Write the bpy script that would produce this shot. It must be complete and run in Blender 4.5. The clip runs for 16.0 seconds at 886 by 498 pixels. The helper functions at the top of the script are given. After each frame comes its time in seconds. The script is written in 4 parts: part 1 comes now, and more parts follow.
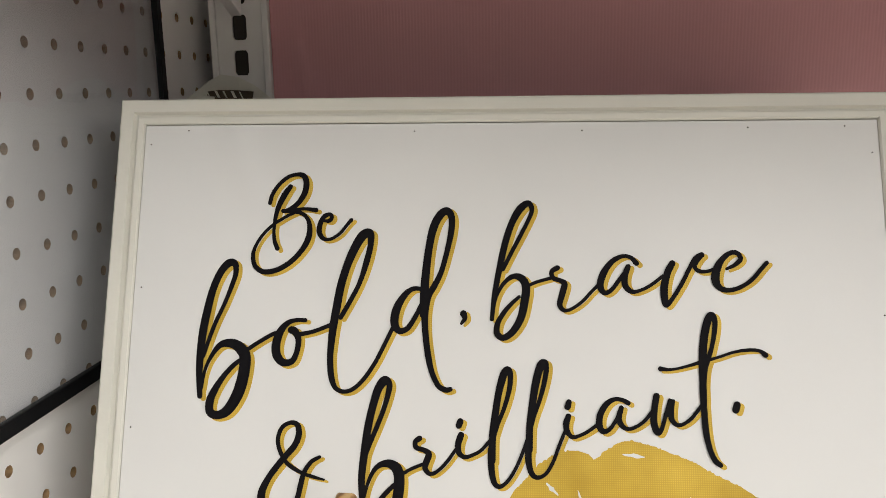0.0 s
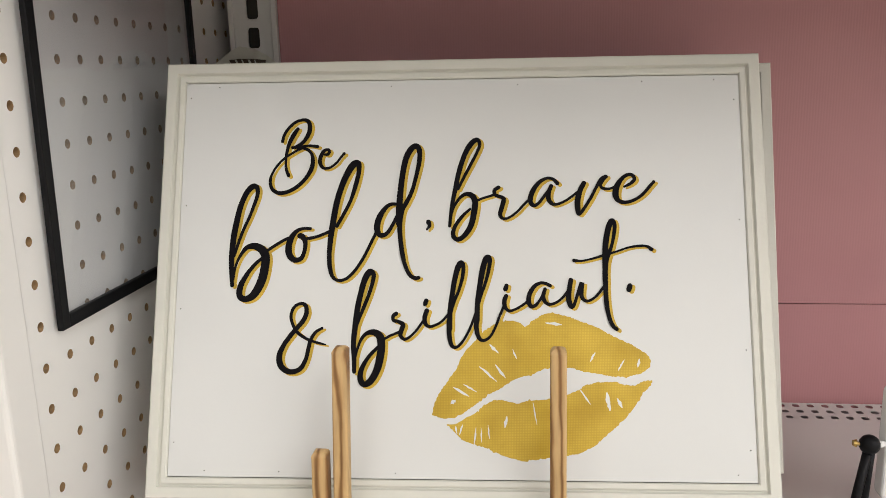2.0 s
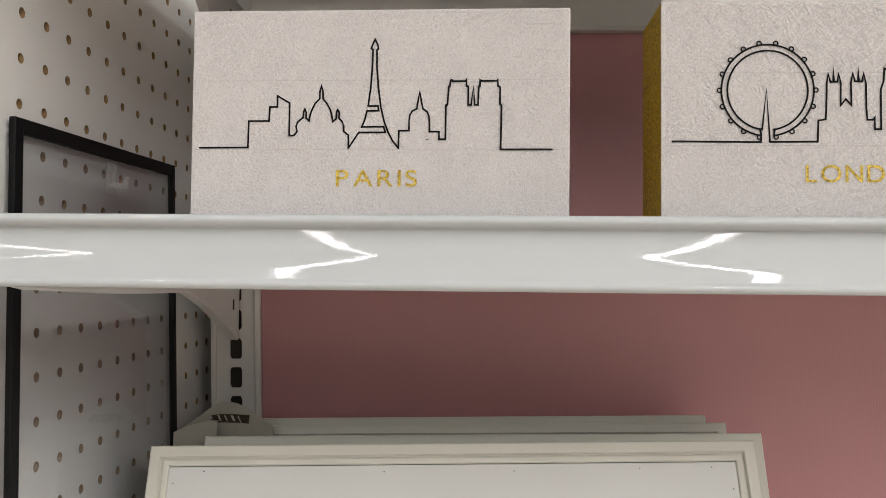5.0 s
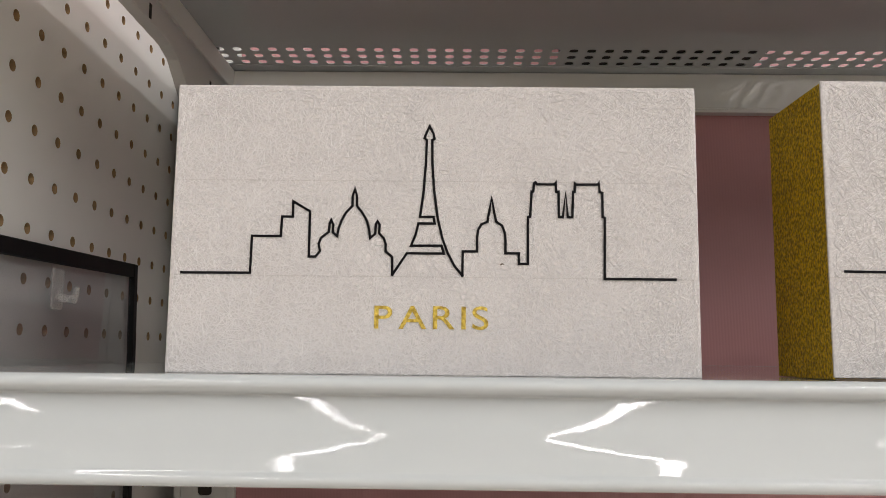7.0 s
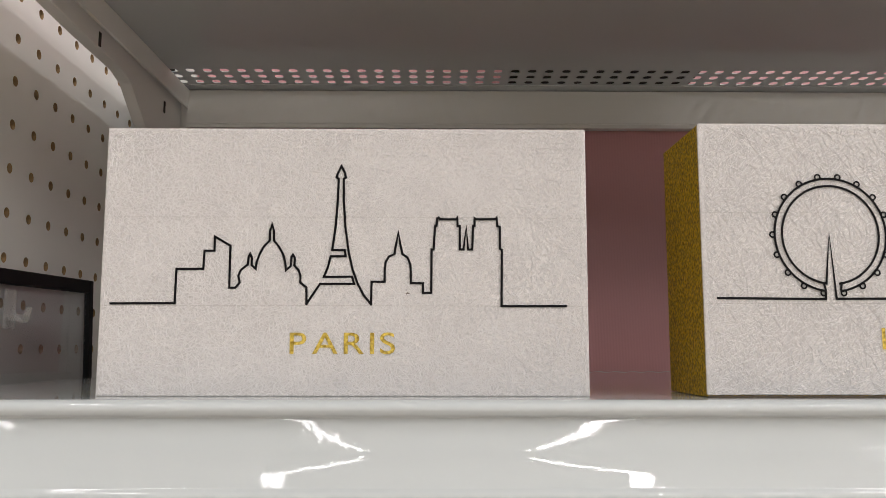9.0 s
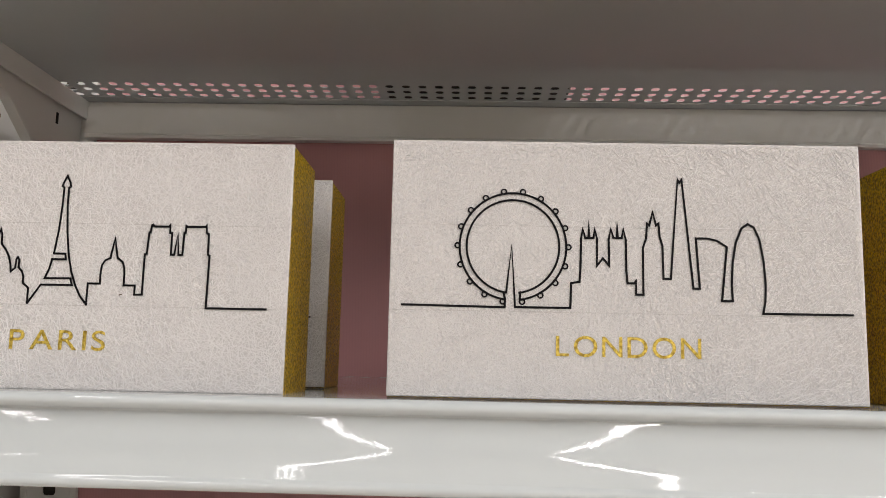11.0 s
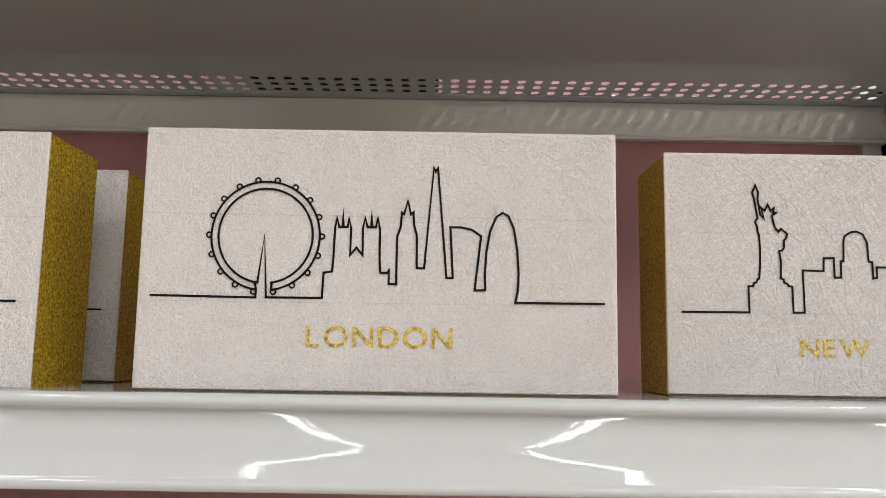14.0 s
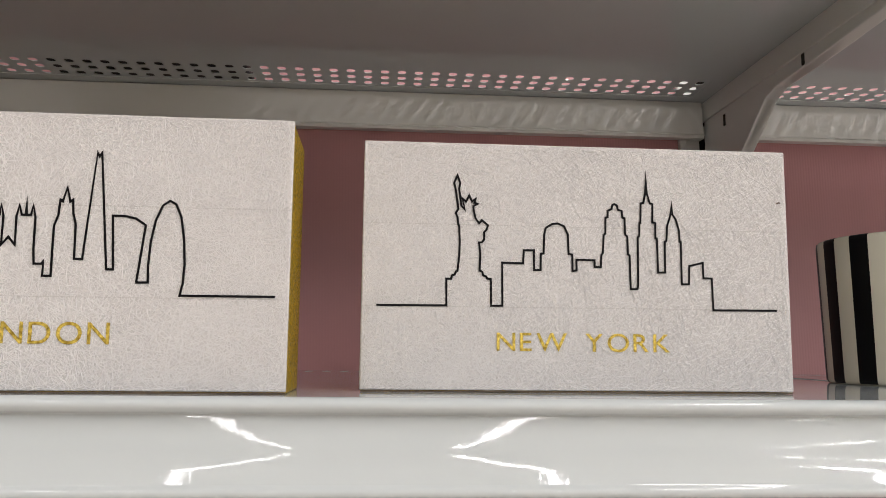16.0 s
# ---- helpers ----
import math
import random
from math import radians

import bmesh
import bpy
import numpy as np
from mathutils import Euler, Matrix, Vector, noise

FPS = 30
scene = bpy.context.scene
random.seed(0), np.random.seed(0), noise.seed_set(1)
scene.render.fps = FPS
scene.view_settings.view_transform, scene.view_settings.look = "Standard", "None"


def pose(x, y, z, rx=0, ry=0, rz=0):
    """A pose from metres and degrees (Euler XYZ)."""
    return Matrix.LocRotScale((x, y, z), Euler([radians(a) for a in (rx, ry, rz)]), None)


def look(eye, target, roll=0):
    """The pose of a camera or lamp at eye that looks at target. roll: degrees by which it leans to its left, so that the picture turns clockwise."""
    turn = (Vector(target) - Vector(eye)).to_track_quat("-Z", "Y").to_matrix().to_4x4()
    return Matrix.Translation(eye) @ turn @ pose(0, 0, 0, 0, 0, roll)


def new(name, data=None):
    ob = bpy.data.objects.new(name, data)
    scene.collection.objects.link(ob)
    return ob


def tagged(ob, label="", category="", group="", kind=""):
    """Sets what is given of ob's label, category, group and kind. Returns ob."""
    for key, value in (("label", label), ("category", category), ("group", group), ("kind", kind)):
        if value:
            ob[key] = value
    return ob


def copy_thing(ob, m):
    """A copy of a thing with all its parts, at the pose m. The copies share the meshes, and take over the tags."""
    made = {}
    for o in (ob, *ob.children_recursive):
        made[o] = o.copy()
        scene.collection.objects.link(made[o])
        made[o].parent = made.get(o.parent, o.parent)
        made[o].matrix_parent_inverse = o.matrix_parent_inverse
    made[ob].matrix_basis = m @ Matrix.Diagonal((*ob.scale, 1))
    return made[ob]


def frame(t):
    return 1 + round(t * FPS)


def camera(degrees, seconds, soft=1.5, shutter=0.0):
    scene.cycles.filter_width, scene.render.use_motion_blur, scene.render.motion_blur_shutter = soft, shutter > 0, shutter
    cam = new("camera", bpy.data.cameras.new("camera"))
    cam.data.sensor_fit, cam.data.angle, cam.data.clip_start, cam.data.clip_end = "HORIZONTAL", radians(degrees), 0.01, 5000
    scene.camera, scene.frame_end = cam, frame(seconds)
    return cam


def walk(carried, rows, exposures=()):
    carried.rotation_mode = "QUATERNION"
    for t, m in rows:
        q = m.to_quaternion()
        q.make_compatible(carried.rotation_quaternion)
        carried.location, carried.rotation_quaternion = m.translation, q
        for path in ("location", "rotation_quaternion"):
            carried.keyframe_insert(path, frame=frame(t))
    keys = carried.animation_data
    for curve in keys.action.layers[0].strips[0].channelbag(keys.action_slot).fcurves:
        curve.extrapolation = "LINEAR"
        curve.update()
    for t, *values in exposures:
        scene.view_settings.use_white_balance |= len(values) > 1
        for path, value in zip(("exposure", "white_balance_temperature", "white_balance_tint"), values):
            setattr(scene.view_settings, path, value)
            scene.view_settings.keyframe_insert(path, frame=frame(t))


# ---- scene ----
cam = camera(57.0, 16.0, soft=0.5)
PATH = [
    (0, (0.2530, -0.5982, 1.2494), (0.2294, -0.4034, 1.2107), -1.10),
    (0.5, (0.2678, -0.6562, 1.2406), (0.2431, -0.4612, 1.2036), -1.05),
    (1, (0.2751, -0.6953, 1.2389), (0.2507, -0.5008, 1.1989), -1.19),
    (1.5, (0.2826, -0.7205, 1.2369), (0.2589, -0.5264, 1.1951), -1.39),
    (2, (0.2870, -0.7362, 1.2381), (0.2640, -0.5422, 1.1952), -1.50),
    (2.5, (0.2882, -0.7443, 1.2399), (0.2663, -0.5500, 1.1977), -1.70),
    (3, (0.2916, -0.7498, 1.2443), (0.2705, -0.5546, 1.2059), -1.95),
    (3.5, (0.2977, -0.7512, 1.2560), (0.2778, -0.5543, 1.2273), -1.94),
    (4, (0.2936, -0.7383, 1.2782), (0.2747, -0.5397, 1.2640), -1.57),
    (4.5, (0.2758, -0.7247, 1.3243), (0.2611, -0.5253, 1.3191), -1.49),
    (5, (0.2622, -0.7171, 1.3514), (0.2503, -0.5176, 1.3595), -1.05),
    (5.2, (0.2563, -0.7109, 1.3596), (0.2457, -0.5115, 1.3721), -0.94),
    (7.3, (0.2149, -0.6116, 1.3907), (0.2136, -0.4132, 1.4158), -1.05),
    (7.5, (0.2142, -0.6118, 1.3923), (0.2130, -0.4133, 1.4164), -1.08),
    (8, (0.2128, -0.6139, 1.3923), (0.2122, -0.4154, 1.4168), -1.20),
    (8.5, (0.2166, -0.6248, 1.3931), (0.2179, -0.4264, 1.4177), -1.50),
    (9, (0.2433, -0.6404, 1.3961), (0.2458, -0.4419, 1.4204), -1.58),
    (9.5, (0.2884, -0.6518, 1.3963), (0.2892, -0.4534, 1.4213), -1.54),
    (10, (0.3247, -0.6571, 1.3950), (0.3225, -0.4588, 1.4213), -0.96),
    (12.5, (0.3957, -0.6581, 1.3858), (0.3882, -0.4602, 1.4132), -0.35),
    (13, (0.4068, -0.6546, 1.3859), (0.3999, -0.4565, 1.4128), -0.42),
    (13.5, (0.4221, -0.6531, 1.3864), (0.4182, -0.4549, 1.4128), -0.58),
    (14, (0.4474, -0.6523, 1.3875), (0.4481, -0.4540, 1.4137), -0.73),
    (14.5, (0.4775, -0.6532, 1.3874), (0.4831, -0.4550, 1.4137), -0.96),
    (15, (0.5043, -0.6500, 1.3882), (0.5147, -0.4519, 1.4134), -1.00),
    (15.5, (0.5256, -0.6462, 1.3874), (0.5396, -0.4483, 1.4123), -1.00),
    (16, (0.5426, -0.6436, 1.3866), (0.5586, -0.4458, 1.4110), -1.03),
]
walk(cam, [(t, look(eye, target, roll)) for t, eye, target, roll in PATH], exposures=[(0.0, 0.02), (3.0, -0.03), (5.0, 0.03), (16.0, 0.06)])

# ---- light: rows of ceiling tubes running away from the shelving, and added fill rows ----
world = bpy.data.worlds.new("world")
world.use_nodes = True
world.node_tree.nodes["Background"].inputs[0].default_value = (0.9, 0.95, 1.0, 1)
world.node_tree.nodes["Background"].inputs[1].default_value = 0.05
scene.world = world
CEILING = 4.3
# x -1.15 and 2.3 fit the rail's reflections; the other four are added fill
for x, near, long, watts in ((-1.15, -1.5, 16.0, 142), (2.3, -1.5, 16.0, 268), (-4.6, -1.5, 8.0, 100), (5.75, -1.5, 8.0, 330), (9.2, -1.5, 16.0, 560), (12.65, -1.5, 16.0, 560)):
    lamp = bpy.data.lights.new("ceiling_tube_light", "AREA")
    lamp.shape, lamp.size, lamp.size_y, lamp.energy, lamp.color = "RECTANGLE", 0.12, long, watts, (1.0, 0.992, 0.992)
    ob = new("ceiling_tube_light", lamp)
    ob.matrix_world = pose(x, near - long / 2, CEILING - 0.06, 0, 0, 0)


# ---- materials ----
def nodes_of(name):
    m = bpy.data.materials.new(name)
    m.use_nodes = True
    nt = m.node_tree
    return m, nt, nt.nodes["Principled BSDF"]


def tex(nt, kind, scale, detail=3.0, coords="Object", stretch=None, turn=None):
    co = nt.nodes.new("ShaderNodeTexCoord")
    mp = nt.nodes.new("ShaderNodeMapping")
    mp.inputs["Scale"].default_value = stretch or (1, 1, 1)
    t = nt.nodes.new(kind)
    if turn:
        first = nt.nodes.new("ShaderNodeMapping")
        first.inputs["Rotation"].default_value = turn
        nt.links.new(co.outputs[coords], first.inputs[0])
        nt.links.new(first.outputs[0], mp.inputs[0])
    else:
        nt.links.new(co.outputs[coords], mp.inputs[0])
    nt.links.new(mp.outputs[0], t.inputs["Vector"])
    t.inputs["Scale"].default_value = scale
    if "Detail" in t.inputs:
        t.inputs["Detail"].default_value = detail
    return t


def ramp(nt, source, stops):
    r = nt.nodes.new("ShaderNodeValToRGB")
    while len(r.color_ramp.elements) < len(stops):
        r.color_ramp.elements.new(0.5)
    for e, (p, c) in zip(r.color_ramp.elements, stops):
        e.position, e.color = p, (*c, 1) if len(c) == 3 else c
    nt.links.new(source, r.inputs[0])
    return r


def bump(nt, bsdf, height, strength, distance, before=None):
    b = nt.nodes.new("ShaderNodeBump")
    b.inputs["Strength"].default_value, b.inputs["Distance"].default_value = strength, distance
    nt.links.new(height, b.inputs["Height"])
    if before:
        nt.links.new(before.outputs[0], b.inputs["Normal"])
    nt.links.new(b.outputs[0], bsdf.inputs["Normal"])
    return b


def paint(name, color, rough=0.4, vary=0.06, scale=8.0, grain=0.0003, metal=0.0, coat=0.0, specular=0.5):
    """Painted or plastic surface with faint smears and fine relief."""
    m, nt, bsdf = nodes_of(name)
    big = tex(nt, "ShaderNodeTexNoise", scale, 4)
    lo = tuple(c * (1 - vary) for c in color)
    r = ramp(nt, big.outputs["Fac"], [(0.3, lo), (0.75, color)])
    nt.links.new(r.outputs[0], bsdf.inputs["Base Color"])
    fine = tex(nt, "ShaderNodeTexNoise", 420, 2)
    rr = nt.nodes.new("ShaderNodeMapRange")
    rr.inputs["To Min"].default_value, rr.inputs["To Max"].default_value = rough * 0.85, min(1, rough * 1.2)
    nt.links.new(tex(nt, "ShaderNodeTexNoise", 30, 3).outputs["Fac"], rr.inputs[0])
    nt.links.new(rr.outputs[0], bsdf.inputs["Roughness"])
    bsdf.inputs["Metallic"].default_value, bsdf.inputs["Coat Weight"].default_value = metal, coat
    bsdf.inputs["Coat Roughness"].default_value = 0.05
    bsdf.inputs["Specular IOR Level"].default_value = specular
    if grain:
        bump(nt, bsdf, fine.outputs["Fac"], 0.25, grain)
    return m


ENAMEL = paint("white_enamel", (0.535, 0.57, 0.585), 0.028, 0.03, 14, 0.0)


def orange_peel(m, scale, distance):
    nt = m.node_tree
    b = bump(nt, nt.nodes["Principled BSDF"], tex(nt, "ShaderNodeTexNoise", scale, 2).outputs["Fac"], 0.3, distance)
    bump(nt, nt.nodes["Principled BSDF"], tex(nt, "ShaderNodeTexNoise", scale * 5, 2).outputs["Fac"], 0.3, distance / 4, b)


orange_peel(ENAMEL, 150, 0.00011)


def specks(m, scale, size):
    """Sparse small dark dirt specks over a painted surface."""
    nt = m.node_tree
    bsdf = nt.nodes["Principled BSDF"]
    v = tex(nt, "ShaderNodeTexVoronoi", scale)
    near, pick, both = (nt.nodes.new("ShaderNodeMath") for _ in range(3))
    mix = nt.nodes.new("ShaderNodeMix")
    near.operation, near.inputs[1].default_value = "LESS_THAN", size
    pick.operation, pick.inputs[1].default_value = "GREATER_THAN", 0.78
    both.operation = "MULTIPLY"
    nt.links.new(v.outputs["Distance"], near.inputs[0])
    nt.links.new(v.outputs["Color"], pick.inputs[0])
    nt.links.new(near.outputs[0], both.inputs[0])
    nt.links.new(pick.outputs[0], both.inputs[1])
    mix.data_type = "RGBA"
    nt.links.new(both.outputs[0], mix.inputs[0])
    nt.links.new(bsdf.inputs["Base Color"].links[0].from_socket, mix.inputs[6])
    mix.inputs[7].default_value = (0.09, 0.08, 0.07, 1)
    nt.links.new(mix.outputs[2], bsdf.inputs["Base Color"])


specks(ENAMEL, 95, 0.035)
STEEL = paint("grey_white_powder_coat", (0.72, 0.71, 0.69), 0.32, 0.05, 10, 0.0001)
# darker steel with the shade under the shelves put into its colour
SHADED_STEEL = paint("shaded_grey_steel", (0.25, 0.247, 0.245), 0.36, 0.12, 40, 0.0002)
BOARD = paint("white_melamine_board", (0.83, 0.825, 0.80), 0.38, 0.05, 6, 0.0001)
HARDBOARD = paint("brown_hardboard", (0.42, 0.27, 0.13), 0.8, 0.3, 260, 0.0002)
# near-black for the shade painted into gaps and slots, and for the pins
DARK = paint("gap_shade_and_pins", (0.03, 0.025, 0.02), 0.8, 0.2)
BINDING = paint("black_vinyl_binding", (0.006, 0.006, 0.007), 0.55, 0.3, 60, 0.0002, specular=0.2)
FRAME = paint("cream_painted_wood", (0.70, 0.698, 0.63), 0.5, 0.05, 18, 0.0004)
PANEL = paint("white_print_board", (0.70, 0.712, 0.70), 0.36, 0.03, 9, 0.0001)
INK = paint("black_ink", (0.006, 0.0055, 0.007), 0.6, 0.2, 80, 0.0001, specular=0.08)
BLACK = paint("black_plastic", (0.006, 0.006, 0.007), 0.42, 0.2, 60, 0.0001, specular=0.16)
BRASS = paint("brass", (0.55, 0.38, 0.13), 0.28, 0.3, 90, 0.0001, metal=1.0)
WHITE_PLASTIC = paint("white_plastic", (0.82, 0.82, 0.80), 0.22, 0.03, 20, 0.0001)
CREAM = paint("cream_glaze", (0.76, 0.73, 0.63), 0.25, 0.05, 20, 0.0001)
CARD = paint("cream_card", (0.68, 0.66, 0.58), 0.6, 0.06, 40, 0.0002)
PLASTER = paint("plain_wall_paint", (0.72, 0.70, 0.67), 0.8, 0.06, 2, 0.001)
CEIL = paint("ceiling_paint", (0.72, 0.71, 0.69), 0.9, 0.04, 2, 0.001)
VINYL = paint("floor_vinyl", (0.63, 0.56, 0.485), 0.4, 0.12, 3, 0.0005)


def pink_material():
    m, nt, bsdf = nodes_of("pink_ribbed_panel")
    r = ramp(nt, tex(nt, "ShaderNodeTexNoise", 5, 4).outputs["Fac"], [(0.3, (0.54, 0.26, 0.275)), (0.75, (0.60, 0.30, 0.315))])
    rib = tex(nt, "ShaderNodeTexWave", 1, 0)
    rib.bands_direction, rib.inputs["Scale"].default_value = "X", 2 * math.pi / 20 / 0.0023
    mix = nt.nodes.new("ShaderNodeMix")
    mix.data_type, mix.blend_type = "RGBA", "MULTIPLY"
    mix.inputs[0].default_value = 1.0
    shade = ramp(nt, rib.outputs["Fac"], [(0.0, (0.965, 0.96, 0.96)), (0.6, (1, 1, 1))])
    nt.links.new(r.outputs[0], mix.inputs[6])
    nt.links.new(shade.outputs[0], mix.inputs[7])
    nt.links.new(mix.outputs[2], bsdf.inputs["Base Color"])
    bsdf.inputs["Roughness"].default_value = 0.42
    bump(nt, bsdf, rib.outputs["Fac"], 0.2, 0.0003)
    return m


PINK = pink_material()


def paper_material():
    """Heavy paper with a fine tooth and faint clouding."""
    m, nt, bsdf = nodes_of("white_embossed_paper")
    soft = tex(nt, "ShaderNodeTexNoise", 45, 5)
    base = ramp(nt, soft.outputs["Fac"], [(0.3, (0.565, 0.54, 0.535)), (0.72, (0.635, 0.612, 0.605))])
    fine = tex(nt, "ShaderNodeTexNoise", 1000, 2)
    tooth = ramp(nt, fine.outputs["Fac"], [(0.36, (0.80, 0.795, 0.79)), (0.62, (1, 1, 1))])
    mix = nt.nodes.new("ShaderNodeMix")
    mix.data_type, mix.blend_type, mix.inputs[0].default_value = "RGBA", "MULTIPLY", 1.0
    nt.links.new(base.outputs[0], mix.inputs[6])
    nt.links.new(tooth.outputs[0], mix.inputs[7])
    nt.links.new(mix.outputs[2], bsdf.inputs["Base Color"])
    bsdf.inputs["Roughness"].default_value = 0.45
    b = bump(nt, bsdf, fine.outputs["Fac"], 0.5, 0.0003)
    bump(nt, bsdf, tex(nt, "ShaderNodeTexNoise", 240, 3).outputs["Fac"], 0.3, 0.0004, b)
    return m


PAPER = paper_material()
FIBRE = paint("pressed_paper_fibre", (0.76, 0.74, 0.735), 0.34, 0.05, 200, 0.0)
# dark brown for painted shade at block feet and in the tag, and specks
SHADE_AND_SPECK = paint("brown_shade_and_speck", (0.12, 0.085, 0.055), 0.8, 0.4, 180, 0.0003)
CREASE_SHADE = paint("paper_crease_shade", (0.50, 0.475, 0.46), 0.6, 0.12, 90, 0.0)


def gold_material(name, dark, light, scale, metal, rough, depth):
    m, nt, bsdf = nodes_of(name)
    n = tex(nt, "ShaderNodeTexNoise", scale, 4)
    r = ramp(nt, n.outputs["Fac"], [(0.35, dark), (0.68, light)])
    nt.links.new(r.outputs[0], bsdf.inputs["Base Color"])
    bsdf.inputs["Metallic"].default_value, bsdf.inputs["Roughness"].default_value = metal, rough
    v = tex(nt, "ShaderNodeTexVoronoi", scale * 1.6)
    bump(nt, bsdf, v.outputs["Distance"], 0.6, depth)
    return m


GLITTER = gold_material("gold_glitter_paper", (0.20, 0.125, 0.002), (0.88, 0.62, 0.03), 900, 0.5, 0.34, 0.0006)
FOIL = gold_material("gold_foil", (0.28, 0.18, 0.008), (0.80, 0.60, 0.11), 850, 0.5, 0.33, 0.0005)


def woven_gold():
    """Gold print over a canvas weave."""
    m, nt, bsdf = nodes_of("gold_print_with_weave")
    warp = tex(nt, "ShaderNodeTexWave", 1, 0)
    warp.bands_direction, warp.inputs["Scale"].default_value = "X", 2 * math.pi / 20 / 0.0010
    weft = tex(nt, "ShaderNodeTexWave", 1, 0)
    weft.bands_direction, weft.inputs["Scale"].default_value = "Y", 2 * math.pi / 20 / 0.0010
    mul = nt.nodes.new("ShaderNodeMath")
    mul.operation = "MULTIPLY"
    nt.links.new(warp.outputs["Fac"], mul.inputs[0])
    nt.links.new(weft.outputs["Fac"], mul.inputs[1])
    base = ramp(nt, tex(nt, "ShaderNodeTexNoise", 40, 4).outputs["Fac"], [(0.3, (0.50, 0.335, 0.022)), (0.75, (0.68, 0.48, 0.055))])
    mix = nt.nodes.new("ShaderNodeMix")
    mix.data_type, mix.blend_type, mix.inputs[0].default_value = "RGBA", "MULTIPLY", 1.0
    shade = ramp(nt, mul.outputs[0], [(0.0, (0.84, 0.81, 0.74)), (0.6, (1, 1, 1))])
    nt.links.new(base.outputs[0], mix.inputs[6])
    nt.links.new(shade.outputs[0], mix.inputs[7])
    nt.links.new(mix.outputs[2], bsdf.inputs["Base Color"])
    bsdf.inputs["Metallic"].default_value, bsdf.inputs["Roughness"].default_value = 0.2, 0.5
    bump(nt, bsdf, mul.outputs[0], 0.2, 0.0001)
    return m


WEAVE = woven_gold()


def pine_material():
    m, nt, bsdf = nodes_of("pine_wood")
    w = tex(nt, "ShaderNodeTexWave", 48, 3, stretch=(1, 1, 0.22))
    w.wave_type, w.rings_direction = "RINGS", "Y"
    w.inputs["Distortion"].default_value, w.inputs["Detail Scale"].default_value = 5.0, 1.2
    c = ramp(nt, w.outputs["Fac"], [(0.0, (0.27, 0.13, 0.04)), (0.25, (0.52, 0.30, 0.115)), (0.5, (0.68, 0.44, 0.19)), (1.0, (0.74, 0.50, 0.23))])
    f = tex(nt, "ShaderNodeTexNoise", 300, 4, stretch=(1, 1, 0.06))
    mix = nt.nodes.new("ShaderNodeMix")
    mix.data_type, mix.blend_type, mix.inputs[0].default_value = "RGBA", "MULTIPLY", 0.5
    nt.links.new(c.outputs[0], mix.inputs[6])
    nt.links.new(f.outputs["Fac"], mix.inputs[7])
    nt.links.new(mix.outputs[2], bsdf.inputs["Base Color"])
    bsdf.inputs["Roughness"].default_value = 0.5
    bump(nt, bsdf, f.outputs["Fac"], 0.3, 0.0003)
    return m


PINE = pine_material()


def clear_sheet():
    m, nt, bsdf = nodes_of("clear_vinyl")
    out = nt.nodes["Material Output"]
    gloss = nt.nodes.new("ShaderNodeBsdfGlossy")
    gloss.inputs["Roughness"].default_value = 0.03
    veil = nt.nodes.new("ShaderNodeBsdfDiffuse")
    veil.inputs[0].default_value = (0.6, 0.6, 0.6, 1)
    trans = nt.nodes.new("ShaderNodeBsdfTransparent")
    trans.inputs[0].default_value = (0.86, 0.86, 0.87, 1)
    fres = nt.nodes.new("ShaderNodeFresnel")
    fres.inputs[0].default_value = 1.7
    a = nt.nodes.new("ShaderNodeMixShader")
    a.inputs[0].default_value = 0.13
    b = nt.nodes.new("ShaderNodeMixShader")
    nt.links.new(trans.outputs[0], a.inputs[1])
    nt.links.new(veil.outputs[0], a.inputs[2])
    nt.links.new(fres.outputs[0], b.inputs[0])
    nt.links.new(a.outputs[0], b.inputs[1])
    nt.links.new(gloss.outputs[0], b.inputs[2])
    nt.links.new(b.outputs[0], out.inputs[0])
    bump(nt, gloss, tex(nt, "ShaderNodeTexNoise", 12, 2).outputs["Fac"], 0.15, 0.004)
    return m


CLEAR = clear_sheet()


def hazy_plastic():
    m, nt, bsdf = nodes_of("hazy_clear_plastic")
    bsdf.inputs["Base Color"].default_value, bsdf.inputs["Roughness"].default_value = (0.75, 0.75, 0.74, 1), 0.12
    mix, trans = nt.nodes.new("ShaderNodeMixShader"), nt.nodes.new("ShaderNodeBsdfTransparent")
    mix.inputs[0].default_value = 0.22
    nt.links.new(trans.outputs[0], mix.inputs[1])
    nt.links.new(bsdf.outputs[0], mix.inputs[2])
    nt.links.new(mix.outputs[0], nt.nodes["Material Output"].inputs[0])
    return m


HAZY = hazy_plastic()


# ---- mesh helpers ----
def part(name, bm, material, parent=None, label="", smooth=False):
    me = bpy.data.meshes.new(name)
    bm.normal_update()
    bm.to_mesh(me)
    bm.free()
    for mat in material if isinstance(material, (list, tuple)) else [material]:
        me.materials.append(mat)
    if smooth:
        me.shade_smooth()
    ob = new(name, me)
    if parent:
        ob.parent = parent
    return tagged(ob, label)


def thing(name, label, category, m=None, group=""):
    ob = new(name)
    ob.empty_display_size = 0.02
    if m:
        ob.matrix_world = m
    return tagged(ob, label, category, group)


def setting(name, bm, material, label, smooth=False):
    return tagged(part(name, bm, material, None, label, smooth), kind="structure")


